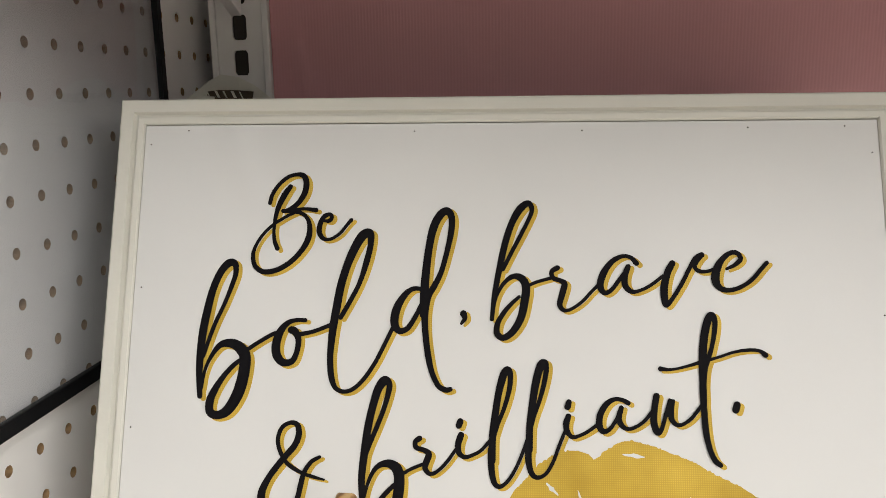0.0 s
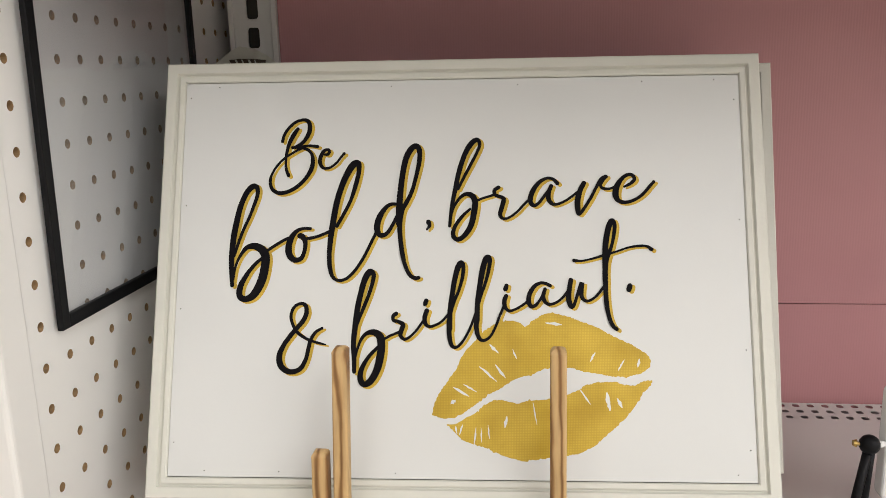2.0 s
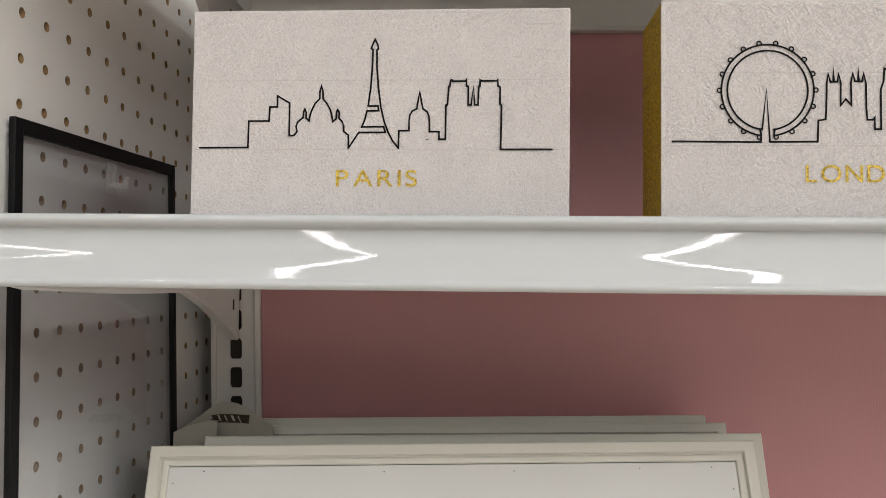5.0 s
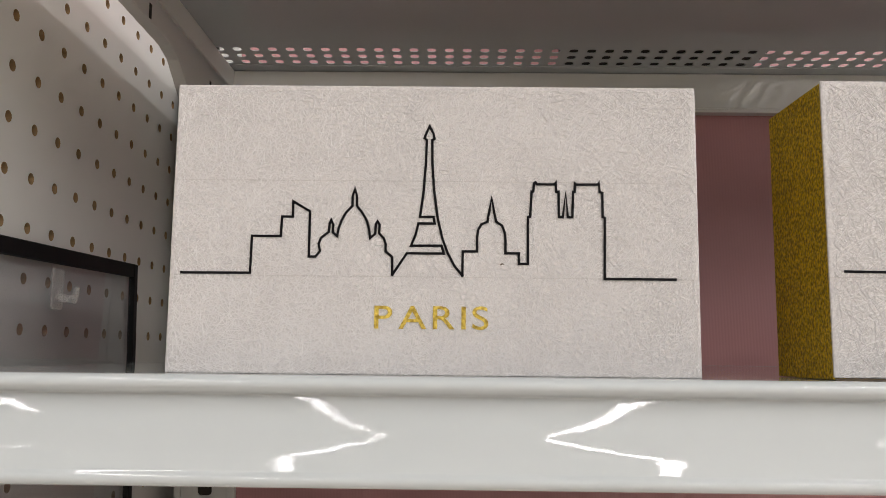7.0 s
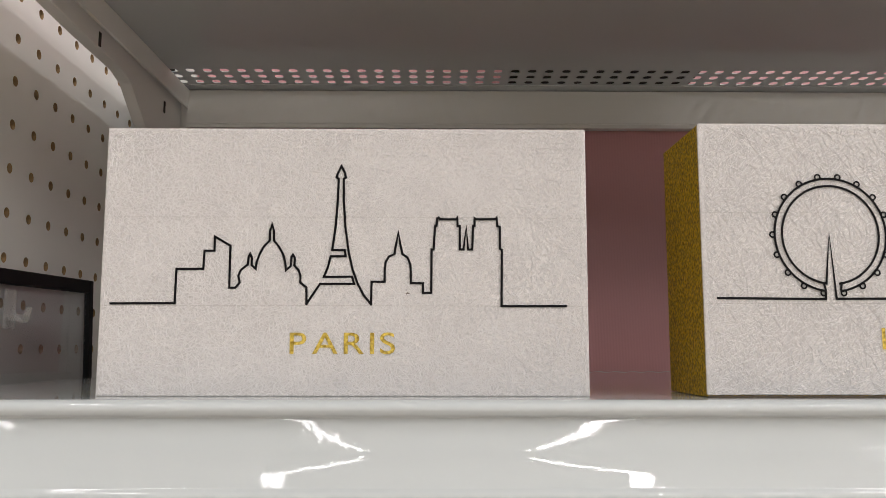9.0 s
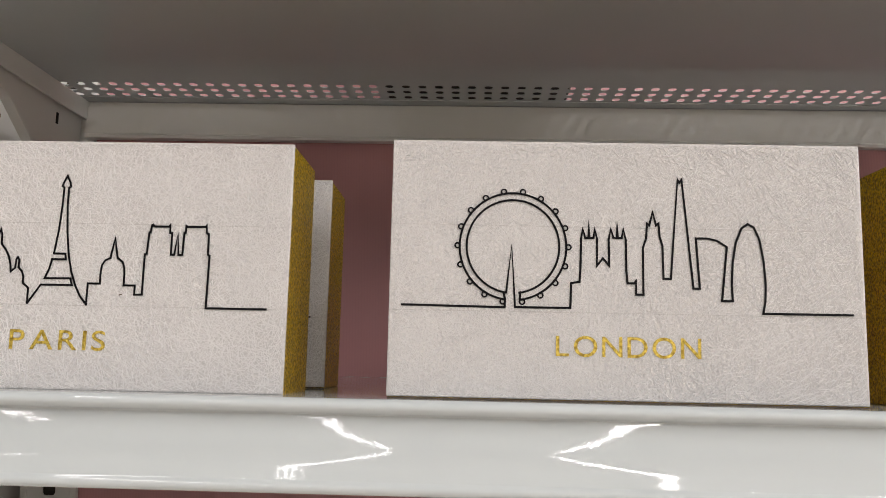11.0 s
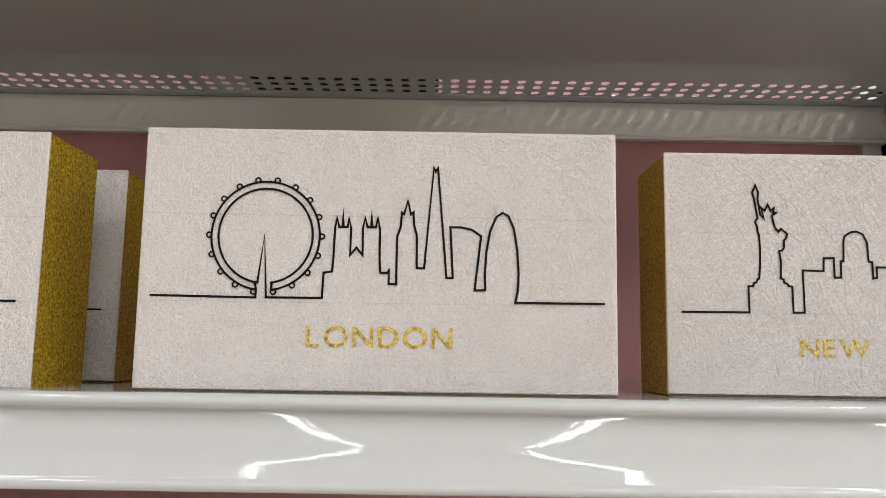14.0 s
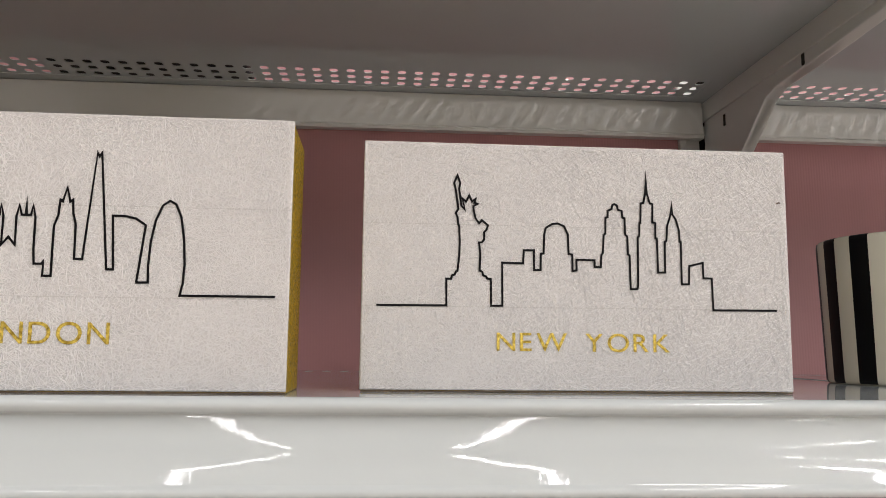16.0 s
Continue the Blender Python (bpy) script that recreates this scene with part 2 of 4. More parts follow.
def block(x0, x1, y0, y1, z0, z1, bevel=0.0, bm=None, segments=2):
    bm = bm or bmesh.new()
    made = bmesh.ops.create_cube(bm, size=1)["verts"]
    for v in made:
        v.co = Vector(((x0 + x1) / 2 + v.co.x * (x1 - x0), (y0 + y1) / 2 + v.co.y * (y1 - y0), (z0 + z1) / 2 + v.co.z * (z1 - z0)))
    if bevel:
        edges = list({e for v in made for e in v.link_edges})
        bmesh.ops.bevel(bm, geom=edges, offset=bevel, segments=segments, affect="EDGES", profile=0.5)
    return bm


def extrude_profile(points, x0, x1, closed=False, bm=None):
    """A profile of (y, z) points swept along x."""
    bm = bm or bmesh.new()
    rows = [[bm.verts.new((x, y, z)) for y, z in points] for x in (x0, x1)]
    n = len(points)
    for i in range(n if closed else n - 1):
        j = (i + 1) % n
        bm.faces.new((rows[0][i], rows[1][i], rows[1][j], rows[0][j]))
    if closed:
        bm.faces.new(rows[0][::-1])
        bm.faces.new(rows[1])
    bmesh.ops.recalc_face_normals(bm, faces=bm.faces[:])
    return bm


def perforated(origin, du, dv, cols, rows, pitch, radius, depth, bm=None, segments=8, hole=None, square=0):
    """A plate of square cells, each with a hole; du, dv lie in the plate, the depth goes along minus du x dv."""
    bm = bm or bmesh.new()
    origin, du, dv = Vector(origin), Vector(du), Vector(dv)
    dn = du.cross(dv)
    hw, hh = (hole or (radius, radius))
    for i in range(cols):
        for j in range(rows):
            c = origin + du * (i * pitch) + dv * (j * pitch)
            outer, inner, deep = [], [], []
            for k in range(segments):
                a = 2 * math.pi * (k + 0.5) / segments
                ca, sa = math.cos(a), math.sin(a)
                s = 0.5 * pitch / max(abs(ca), abs(sa))
                if square:
                    p = square
                    q = (abs(ca) ** p + abs(sa) ** p) ** (-1 / p)
                    hx, hy = hw * ca * q, hh * sa * q
                else:
                    hx, hy = hw * ca, hh * sa
                outer.append(bm.verts.new(c + du * (s * ca) + dv * (s * sa)))
                inner.append(bm.verts.new(c + du * hx + dv * hy))
                deep.append(bm.verts.new(c + du * hx + dv * hy - dn * depth))
            for k in range(segments):
                n = (k + 1) % segments
                # close the cell's corners where two neighbours lie on different sides
                bm.faces.new((outer[k], outer[n], inner[n], inner[k]))
                f = bm.faces.new((inner[k], inner[n], deep[n], deep[k]))
                f.material_index = 1
                a = 2 * math.pi * (k + 1) / segments
                if abs(abs(math.cos(a)) - abs(math.sin(a))) < 1e-6:
                    sx, sy = math.copysign(0.5, math.cos(a)), math.copysign(0.5, math.sin(a))
                    corner = bm.verts.new(c + du * (sx * pitch) + dv * (sy * pitch))
                    bm.faces.new((outer[k], corner, outer[n]))
    bmesh.ops.remove_doubles(bm, verts=bm.verts[:], dist=2e-5)
    return bm


def cylinder(a, b, r0, r1, segments=20, bm=None):
    bm = bm or bmesh.new()
    a, b = Vector(a), Vector(b)
    m = Matrix.Translation((a + b) / 2) @ (b - a).to_track_quat("Z", "Y").to_matrix().to_4x4()
    bmesh.ops.create_cone(bm, cap_ends=True, segments=segments, radius1=r0, radius2=r1, depth=(b - a).length, matrix=m)
    return bm


# ---- the store room that closes the place ----
setting("floor", block(-10, 20, -20, 3, -0.1, 0), VINYL, "plain beige vinyl shop floor")
setting("ceiling", block(-10, 20, -20, 3, CEILING, CEILING + 0.1), CEIL, "plain white shop ceiling")
setting("wall_north", block(-10, 20, 3, 3.1, 0, CEILING), PLASTER, "plain painted wall")
setting("wall_south", block(-10, 20, -20.1, -20, 0, CEILING), PLASTER, "plain painted wall")
setting("wall_west", block(-10.1, -10, -20, 3, 0, CEILING), PLASTER, "plain painted wall")
setting("wall_east", block(20, 20.1, -20, 3, 0, CEILING), PLASTER, "plain painted wall")

# ---- shelving unit: ribbed pink back, slotted uprights, pegboard end ----
PITCH = 0.0254
SHELF_LOW, SHELF_MID, SHELF_TOP = 0.9316, 1.3838, 1.6058
UP_L, UP_R = 0.034, 0.814
SEAM = 1.0248
for k, (x0, x1) in enumerate(((UP_L + 0.0228, UP_R - 0.0228), (UP_R + 0.0228, 1.75))):
    setting(f"back_panel_{2 * k + 1}", block(x0, x1, -0.0015, 0.003, SEAM + 0.0006, 2.05, 0.0005), PINK, "pink ribbed upper back panel of the shelving")
    setting(f"back_panel_{2 * k + 2}", block(x0, x1, 0.0012, 0.006, 0.10, SEAM - 0.0007, 0.0005), PINK, "pink ribbed lower back panel of the shelving")
# dark filler stands for the shade seen through the panel seam
setting("back_core", block(0.046, 1.75, 0.031, 0.06, 0.0, 2.05), DARK, "dark filler painted as the shade behind the back panels")


def upright(x, name, left=None):
    bm = bmesh.new()
    z0 = 1.2704 - 14 * PITCH
    rows = 34
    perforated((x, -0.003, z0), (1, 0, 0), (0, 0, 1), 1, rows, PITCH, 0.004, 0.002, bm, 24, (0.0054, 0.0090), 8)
    top, low = z0 + (rows - 0.5) * PITCH, z0 - 0.5 * PITCH
    for s in (-1, 1):
        a, b = sorted((x + s * 0.0127, x + s * 0.0172))
        block(a, b, -0.003, 0.02, low, top, bm=bm)
        a, b = sorted((x + s * 0.0172, x + s * 0.0226))
        block(a, b, -0.0055, 0.02, low, top, 0.001, bm=bm)
    block(x - 0.0226, x + 0.0226, -0.003, 0.02, 0.05, low, bm=bm)
    for f in bm.faces:
        f.material_index = 0
    if left is not None:
        for v in bm.verts:
            v.co.x = max(v.co.x, left)
        block(left, left + 0.001, -0.003, 0.030, 0.05, top, bm=bm)
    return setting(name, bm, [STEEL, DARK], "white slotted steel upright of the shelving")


upright(UP_L, "upright_1", 0.0125)
upright(UP_R, "upright_2")

# pegboard end panel on the plane x = 0
bm = bmesh.new()
perforated((0, -0.3122, 1.3265 - 15 * PITCH), (0, 1, 0), (0, 0, 1), 14, 33, PITCH, 0.0030, 0.005, bm, 16)
setting("pegboard", bm, [BOARD, HARDBOARD], "white pegboard end panel with round brown-edged holes")
bm = block(-0.010, 0, -0.3249, 0.0307, 0.05, 1.3265 - 15.5 * PITCH)
block(-0.010, 0, -0.3249, 0.0307, 1.3265 + 17.5 * PITCH, 2.05, bm=bm)
setting("pegboard_plain_ends", bm, BOARD, "plain white ends of the pegboard panel")
setting("pegboard_backing", block(-0.03, -0.012, -0.3249, 0.0307, 0.05, 2.05), HARDBOARD, "brown hardboard behind the pegboard")
setting("corner_post", block(-0.010, 0.046, 0.0311, 0.060, 0.05, 2.05), STEEL, "white steel post behind the end panel")
# near-black sheet paints the shade behind the slots
setting("upright_core", block(UP_L - 0.0100, UP_L + 0.0120, 0.0000, 0.003, 0.05, 2.0), DARK, "dark sheet painted as the shade inside the slotted upright")
setting("end_trim", block(-0.030, 0.0018, -0.353, -0.3252, 0.05, 2.05, 0.003, segments=3), BOARD, "white edge trim of the end panel")


# tip of the price rail face, in degrees, from its upper to its lower edge
TIPPED = ((0, 0.04, 0.18, 0.34, 0.44, 0.50, 0.58, 0.68, 0.78, 1.0), (14.0, 11.2, 10.8, 9.8, 8.6, 7.6, 8.8, 11.5, 15.2, 16.0))


# ---- shelves: the two upper ones hang a little lower at their far end ----
SLANT = pose(0, 0, 1.3526) @ pose(0, 0, 0, 0, 1.6135, 0) @ pose(0, 0, -1.35)


def shelf(x0, x1, z, rows_y, label, bracket_profile, end_piece=None):
    s = thing("steel_shelf", label, "shelf", (SLANT if z > 1 else Matrix()) @ pose(0, 0, z), "shelves of the unit")
    strip0 = rows_y - 0.00635
    strip1 = strip0 + 3 * 0.0127
    # deck in front of and behind the perforated strip
    bm = block(x0, x1, -0.3660, strip0, -0.0008, 0)
    block(x0, x1, strip1, -0.0045, -0.0008, 0, bm=bm)
    # lower deck takes a paler coat: extra light put into the colour
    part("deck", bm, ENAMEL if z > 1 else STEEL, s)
    start = 0.0597 if z > 1 else 0.0631
    first = start - 0.0127 + math.ceil((x0 - start) / 0.0127 + 0.5) * 0.0127
    cols = int((x1 - first) / 0.0127)
    bm = bmesh.new()
    perforated((first, rows_y, 0), (1, 0, 0), (0, 1, 0), cols, 3, 0.0127, 0.0031, 0.0004, bm, 16, (0.0031, 0.0034), 3.0)
    perforated((first, rows_y + 0.0254, -0.0004), (1, 0, 0), (0, -1, 0), cols, 3, 0.0127, 0.0031, 0.0001, bm, 16, (0.0031, 0.0034), 3.0)
    a, b = first - 0.00635, first + (cols - 0.5) * 0.0127
    if a > x0:
        block(x0, a, strip0, strip1, -0.0008, 0, bm=bm)
    if b < x1:
        block(b, x1, strip0, strip1, -0.0008, 0, bm=bm)
    for f in bm.faces:
        f.material_index = 0
    # lower strip is brightened by the paler coat too
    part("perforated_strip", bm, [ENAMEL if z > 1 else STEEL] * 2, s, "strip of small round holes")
    lip = [(-0.3655, 0.0), (-0.3685, 0.0002), (-0.3710, 0.0003), (-0.3735, 0.0000), (-0.3749, -0.0010), (-0.3753, -0.0024),
           (-0.3746, -0.0036), (-0.3726, -0.0048), (-0.3696, -0.0053)]
    # face of the rail: flat and tipped up along its upper and lower parts, nearly upright between
    y, count = -0.3690, 48
    for k in range(count + 1):
        f = k / count
        lip.append((y, -0.0057 - f * 0.0220))
        y -= math.tan(math.radians(float(np.interp(f, TIPPED[0], TIPPED[1])))) * 0.0220 / count
    e = y
    lip += [(e - 0.0007, -0.0283), (e - 0.0013, -0.0293), (e - 0.0012, -0.0305), (e - 0.0004, -0.0315), (e + 0.0010, -0.0321), (e + 0.0030, -0.0322), (e + 0.0060, -0.0316)]
    back = [(e + 0.0080, -0.0305), (-0.3670, -0.0190), (-0.3665, -0.0016), (-0.3660, -0.0012)]
    part("front_lip", extrude_profile(lip + back, x0, x1), ENAMEL, s, "glossy white rolled price-rail edge", smooth=True)
    if z < 1.0:
        # sheet added below the strip to stand for the shade in the holes
        part("liner", block(x0 + 0.002, x1 - 0.004, strip0, -0.0046, -0.0055, -0.0045), SHADED_STEEL, s, "grey sheet added to darken the holes from below")
    rail = [(-0.0125, -0.0065), (-0.0125, -0.0285), (-0.0145, -0.0300), (-0.0145, -0.0325), (-0.0060, -0.0325), (-0.0060, -0.0065)]
    # middle rail lies in shade, so it takes the darkened steel
    part("back_rail", extrude_profile(rail, x0 + 0.002, x1 - 0.004, True), SHADED_STEEL if z == SHELF_MID else STEEL, s)
    if z > 1:
        part("rail_shadow_gap", block(x0 + 0.002, x1 - 0.004, -0.0105, -0.0060, -0.0063, -0.0014), STEEL, s)
    for x in (x0 + 0.0005, x1 - 0.0025):
        part("side_skirt", block(x, x + 0.002, -0.3655, -0.005, -0.0170, -0.0014, 0.0005), STEEL, s)
    for x, inward in ((x0 - 0.0135, 1), (x1 - 0.0005, -1)):
        prof = bracket_profile
        bm = extrude_profile(prof, x, x + 0.0085, True)
        bmesh.ops.bevel(bm, geom=bm.edges[:], offset=0.0008, segments=2, affect="EDGES", profile=0.5)
        br = part("bracket", bm, STEEL, s, "tapered steel shelf bracket")
        # dark patches on the bracket face paint the shade inside its slots
        for y, zz in ((-0.046, -0.026), (-0.023, -0.050), (-0.165, -0.020)):
            face = x + 0.0085 if inward > 0 else x
            part("bracket_slot", block(face - 0.0004, face + 0.0004, y - 0.0018, y + 0.0018, zz - 0.0045, zz + 0.0045, 0.0003), DARK, br)
    if end_piece:
        part("neighbour_lip", extrude_profile(lip + back, *end_piece), ENAMEL, s, "end of the next price rail", smooth=True)
    return s


DEEP = [(-0.350, -0.018), (-0.350, -0.031), (-0.330, -0.034), (-0.240, -0.0375), (-0.125, -0.0385), (-0.085, -0.0500), (-0.040, -0.0670), (-0.006, -0.0820), (-0.006, -0.018)]
SHALLOW = [(-0.350, -0.001), (-0.350, -0.0140), (-0.246, -0.0226), (-0.190, -0.0250), (-0.128, -0.0262), (-0.112, -0.0300), (-0.075, -0.0560), (-0.045, -0.0770), (-0.006, -0.0920), (-0.006, -0.001)]
LEFT_X, RIGHT_X = 0.0440, 0.8065
shelf(LEFT_X, RIGHT_X, SHELF_MID, -0.049, "glossy white steel shelf carrying the city blocks", DEEP, (-0.25, LEFT_X - 0.0024))
shelf(RIGHT_X + 0.0145, 1.58, SHELF_MID, -0.049, "glossy white steel shelf of the next bay", DEEP)
shelf(LEFT_X, RIGHT_X, SHELF_TOP, -0.0543, "white steel shelf above the city blocks", SHALLOW)
shelf(RIGHT_X + 0.0145, 1.58, SHELF_TOP, -0.0543, "white steel shelf of the next bay, above", SHALLOW)
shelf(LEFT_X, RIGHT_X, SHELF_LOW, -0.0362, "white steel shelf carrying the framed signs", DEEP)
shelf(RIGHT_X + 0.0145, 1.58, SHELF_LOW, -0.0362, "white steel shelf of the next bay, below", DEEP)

stored = thing("storage_box", "dark box standing on the perforated shelf above", "box", SLANT @ pose(0.3678, -0.075, SHELF_TOP))
part("carton", block(-0.0729, 0.0729, -0.06, 0.06, 0.0005, 0.10, 0.002), BLACK, stored)

def sheet(x, y0, y1, z0, z1, cuts=12):
    """A thin, slightly wavy film facing along x."""
    bm = bmesh.new()
    grid = [[bm.verts.new((x + 0.0003 * math.sin(9 * i / cuts + 1) * math.sin(7 * j / cuts), y0 + (y1 - y0) * i / cuts, z0 + (z1 - z0) * j / cuts)) for j in range(cuts + 1)] for i in range(cuts + 1)]
    for i in range(cuts):
        for j in range(cuts):
            bm.faces.new((grid[i][j], grid[i + 1][j], grid[i + 1][j + 1], grid[i][j + 1]))
    return bm


# ---- clear pocket with black binding, hung on the pegboard ----
pocket = thing("sign_pocket", "clear vinyl sign pocket with black binding hung on pegboard", "sign holder", pose(0.0035, 0, 0))
PY0, PY1, PZ0, PZ1 = -0.3005, -0.0675, 1.0915, 1.4440
part("clear_front", sheet(0.0012, PY0 + 0.003, PY1 - 0.003, PZ0 + 0.003, PZ1 - 0.003), CLEAR, pocket, "clear vinyl sheet", True).visible_shadow = False
w, w_in = 0.0084, 0.0068
for name, b in (("binding_strip", (PY0, PY0 + w, PZ0, PZ1)), ("binding_strip", (PY1 - w_in, PY1, PZ0, PZ1)), ("binding_strip", (PY0 + w, PY1 - w_in, PZ0, PZ0 + w)), ("binding_strip", (PY0 + w, PY1 - w_in, PZ1 - w, PZ1))):
    part(name, block(-0.001, 0.0030, *b, 0.0008), BINDING, pocket, "black vinyl binding")
# its top edge climbs, and its inner edge leans, towards the back corner
for ob in pocket.children:
    for v in ob.data.vertices:
        rise = max(0.0, v.co.z - 1.28) / 0.164
        back = (v.co.y - PY0) / (PY1 - PY0)
        v.co.z += 0.0052 * back * rise
        v.co.y -= 0.0085 * back * rise ** 2
hook = thing("hook", "small clear plastic hook on the pegboard", "hook", pose(0.0, -0.187, 1.4245))
part("plate", block(0.0052, 0.0070, -0.006, 0.006, -0.011, 0.011, 0.0008), HAZY, hook)
bm = cylinder((0.0066, 0, -0.004), (0.016, 0, -0.006), 0.0022, 0.0022, 12)
cylinder((0.015, 0, -0.007), (0.017, 0, 0.001), 0.002, 0.0016, 12, bm)
part("prong", bm, HAZY, hook)


# the end panel bows a little outward above the middle shelf
for ob in list(scene.objects):
    if ob.type == "MESH" and (ob.name == "pegboard" or ob.parent in (pocket, hook)):
        shift = ob.parent.matrix_basis.translation.z if ob.parent else 0.0
        side = ob.parent.matrix_basis.translation.y if ob.parent else 0.0
        for v in ob.data.vertices:
            up = v.co.z + shift - 1.352
            v.co.x += 0.0282 * max(0.0, up) + min(max(up / 0.05, 0.0), 1.0) * (0.0003 - 0.0107 * (v.co.y + side + 0.147))


# ---- drawings printed on the things ----
# brush lettering of the sign: name, then (across, up, width) in millimetres from the top corner of the board
LETTERS = {}
LETTERS['B_stem'] = [(91.7, -46.9, 2.4), (89.0, -50.9, 3.1), (86.1, -57.1, 2.7), (84.6, -63.3, 2.1), (84.1, -69.8, 1.7), (84.7, -75.2, 2.1), (86.3, -79.1, 2.4)]
LETTERS['B_top'] = [(81.4, -55.6, 2.1), (82.3, -51.6, 2.1), (84.9, -46.9, 2.1), (89.4, -42.5, 2.1), (94.0, -40.7, 2.1), (97.9, -41.1, 2.7), (99.8, -44.4, 3.1), (99.3, -49.9, 3.1), (96.3, -55.3, 2.7), (92.2, -58.6, 2.4), (88.3, -60.0, 1.7)]
LETTERS['B_bar'] = [(88.3, -59.7, 2.1), (91.9, -59.7, 2.1), (99.0, -58.6, 1.7), (105.4, -59.3, 2.4)]
LETTERS['B_bowl'] = [(93.7, -59.7, 2.1), (98.3, -61.1, 2.1), (101.3, -64.0, 2.1), (102.5, -68.7, 2.7), (101.7, -74.5, 3.1), (98.4, -80.5, 2.7), (92.9, -86.3, 2.7), (86.0, -90.2, 2.7), (79.7, -90.9, 2.7), (75.3, -88.0, 2.4), (74.0, -82.3, 2.1), (75.5, -77.0, 1.7), (78.9, -71.6, 1.7), (83.6, -66.9, 1.7), (90.2, -62.6, 1.7), (94.8, -60.4, 1.7)]
LETTERS['e'] = [(109.5, -64.8, 1.4), (112.3, -64.8, 2.1), (113.6, -63.0, 2.1), (112.5, -61.5, 2.1), (109.7, -62.6, 2.4), (107.7, -66.6, 2.7), (107.5, -70.9, 2.7), (109.8, -74.1, 2.1), (113.7, -74.1, 1.7), (118.1, -71.2, 1.7), (121.2, -67.3, 1.7), (123.6, -64.4, 2.1)]
LETTERS['bold_b'] = [(50.8, -152.9, 2.7), (50.0, -143.9, 3.1), (49.8, -133.5, 3.8), (50.5, -121.3, 4.1), (52.1, -110.8, 4.1), (54.3, -100.2, 3.8), (57.8, -91.3, 3.8), (61.8, -86.6, 4.1), (65.0, -87.0, 3.4), (65.6, -92.0, 2.7), (63.8, -98.4, 2.4), (60.7, -107.2, 2.1), (56.9, -116.0, 2.1), (53.9, -124.8, 2.1), (51.5, -133.5, 1.7)]
LETTERS['bold_b_bowl'] = [(51.3, -149.1, 1.7), (52.6, -140.5, 1.7), (55.4, -133.5, 2.1), (59.6, -127.9, 3.1), (64.8, -126.8, 4.4), (69.5, -128.9, 5.5), (72.5, -133.4, 5.8), (72.2, -142.1, 5.8), (69.9, -151.4, 5.8), (65.4, -159.3, 5.1), (60.3, -162.0, 4.1), (56.4, -160.4, 4.1), (56.1, -154.9, 4.1), (58.6, -149.0, 3.4), (62.5, -142.8, 2.7), (67.1, -137.6, 2.4), (71.2, -134.5, 2.1)]
LETTERS['bold_join'] = [(71.7, -131.3, 2.1), (77.1, -127.5, 2.1), (83.9, -123.3, 2.1), (87.7, -121.5, 2.1)]
LETTERS['bold_o'] = [(102.1, -115.2, 2.1), (97.6, -115.2, 2.1), (93.4, -116.6, 2.7), (89.8, -120.8, 3.8), (87.9, -127.1, 4.4), (88.5, -132.6, 4.4), (91.8, -136.1, 3.8), (96.3, -135.3, 3.1), (98.5, -130.5, 2.7), (99.0, -124.6, 3.1), (97.1, -120.8, 3.8), (95.3, -120.1, 3.8)]
LETTERS['bold_tie'] = [(97.9, -122.5, 2.4), (106.5, -120.7, 2.1), (115.4, -117.2, 2.1)]
LETTERS['bold_l_loop'] = [(115.2, -131.4, 3.1), (115.9, -121.0, 3.8), (117.3, -110.6, 4.1), (119.3, -98.3, 4.1), (122.2, -87.7, 4.1), (125.8, -78.8, 4.4), (129.8, -72.3, 4.8), (133.3, -71.3, 4.1), (133.8, -77.0, 3.1), (131.9, -85.9, 3.1), (128.7, -96.5, 2.4), (124.4, -105.3, 2.4), (119.8, -113.7, 2.4)]
LETTERS['bold_l_foot'] = [(115.4, -126.3, 3.4), (115.2, -133.2, 3.1), (115.9, -141.8, 3.1), (118.1, -147.9, 2.4), (122.3, -149.9, 2.1), (127.1, -148.5, 2.1), (132.4, -143.4, 2.1), (137.7, -135.4, 2.1), (142.3, -126.1, 2.1), (146.9, -116.4, 2.1)]
LETTERS['bold_d_bowl'] = [(160.0, -99.3, 2.1), (155.5, -99.3, 2.4), (151.5, -102.4, 3.1), (147.8, -108.7, 4.1), (146.6, -115.7, 4.1), (148.7, -119.9, 3.4), (152.8, -119.1, 2.7), (156.5, -113.9, 2.4), (160.2, -106.6, 2.4)]
LETTERS['bold_d_stem'] = [(161.0, -112.2, 3.8), (161.2, -103.5, 4.4), (161.7, -92.9, 4.1), (163.2, -78.8, 3.8), (165.4, -68.1, 4.1), (168.8, -61.7, 4.1), (172.3, -59.9, 3.8), (174.4, -63.5, 3.4), (174.2, -70.6, 3.1), (172.2, -80.6, 2.7), (169.3, -91.2, 2.7), (165.9, -98.2, 3.1), (163.2, -103.4, 3.1), (161.7, -112.2, 3.4), (162.2, -122.6, 3.1), (163.7, -132.9, 3.1), (165.6, -140.4, 2.7), (168.7, -146.5, 2.7), (172.2, -148.5, 2.7), (174.5, -148.2, 2.4)]
LETTERS['comma'] = [(180.6, -111.4, 3.4), (181.3, -113.8, 2.4), (179.6, -116.3, 1.4)]
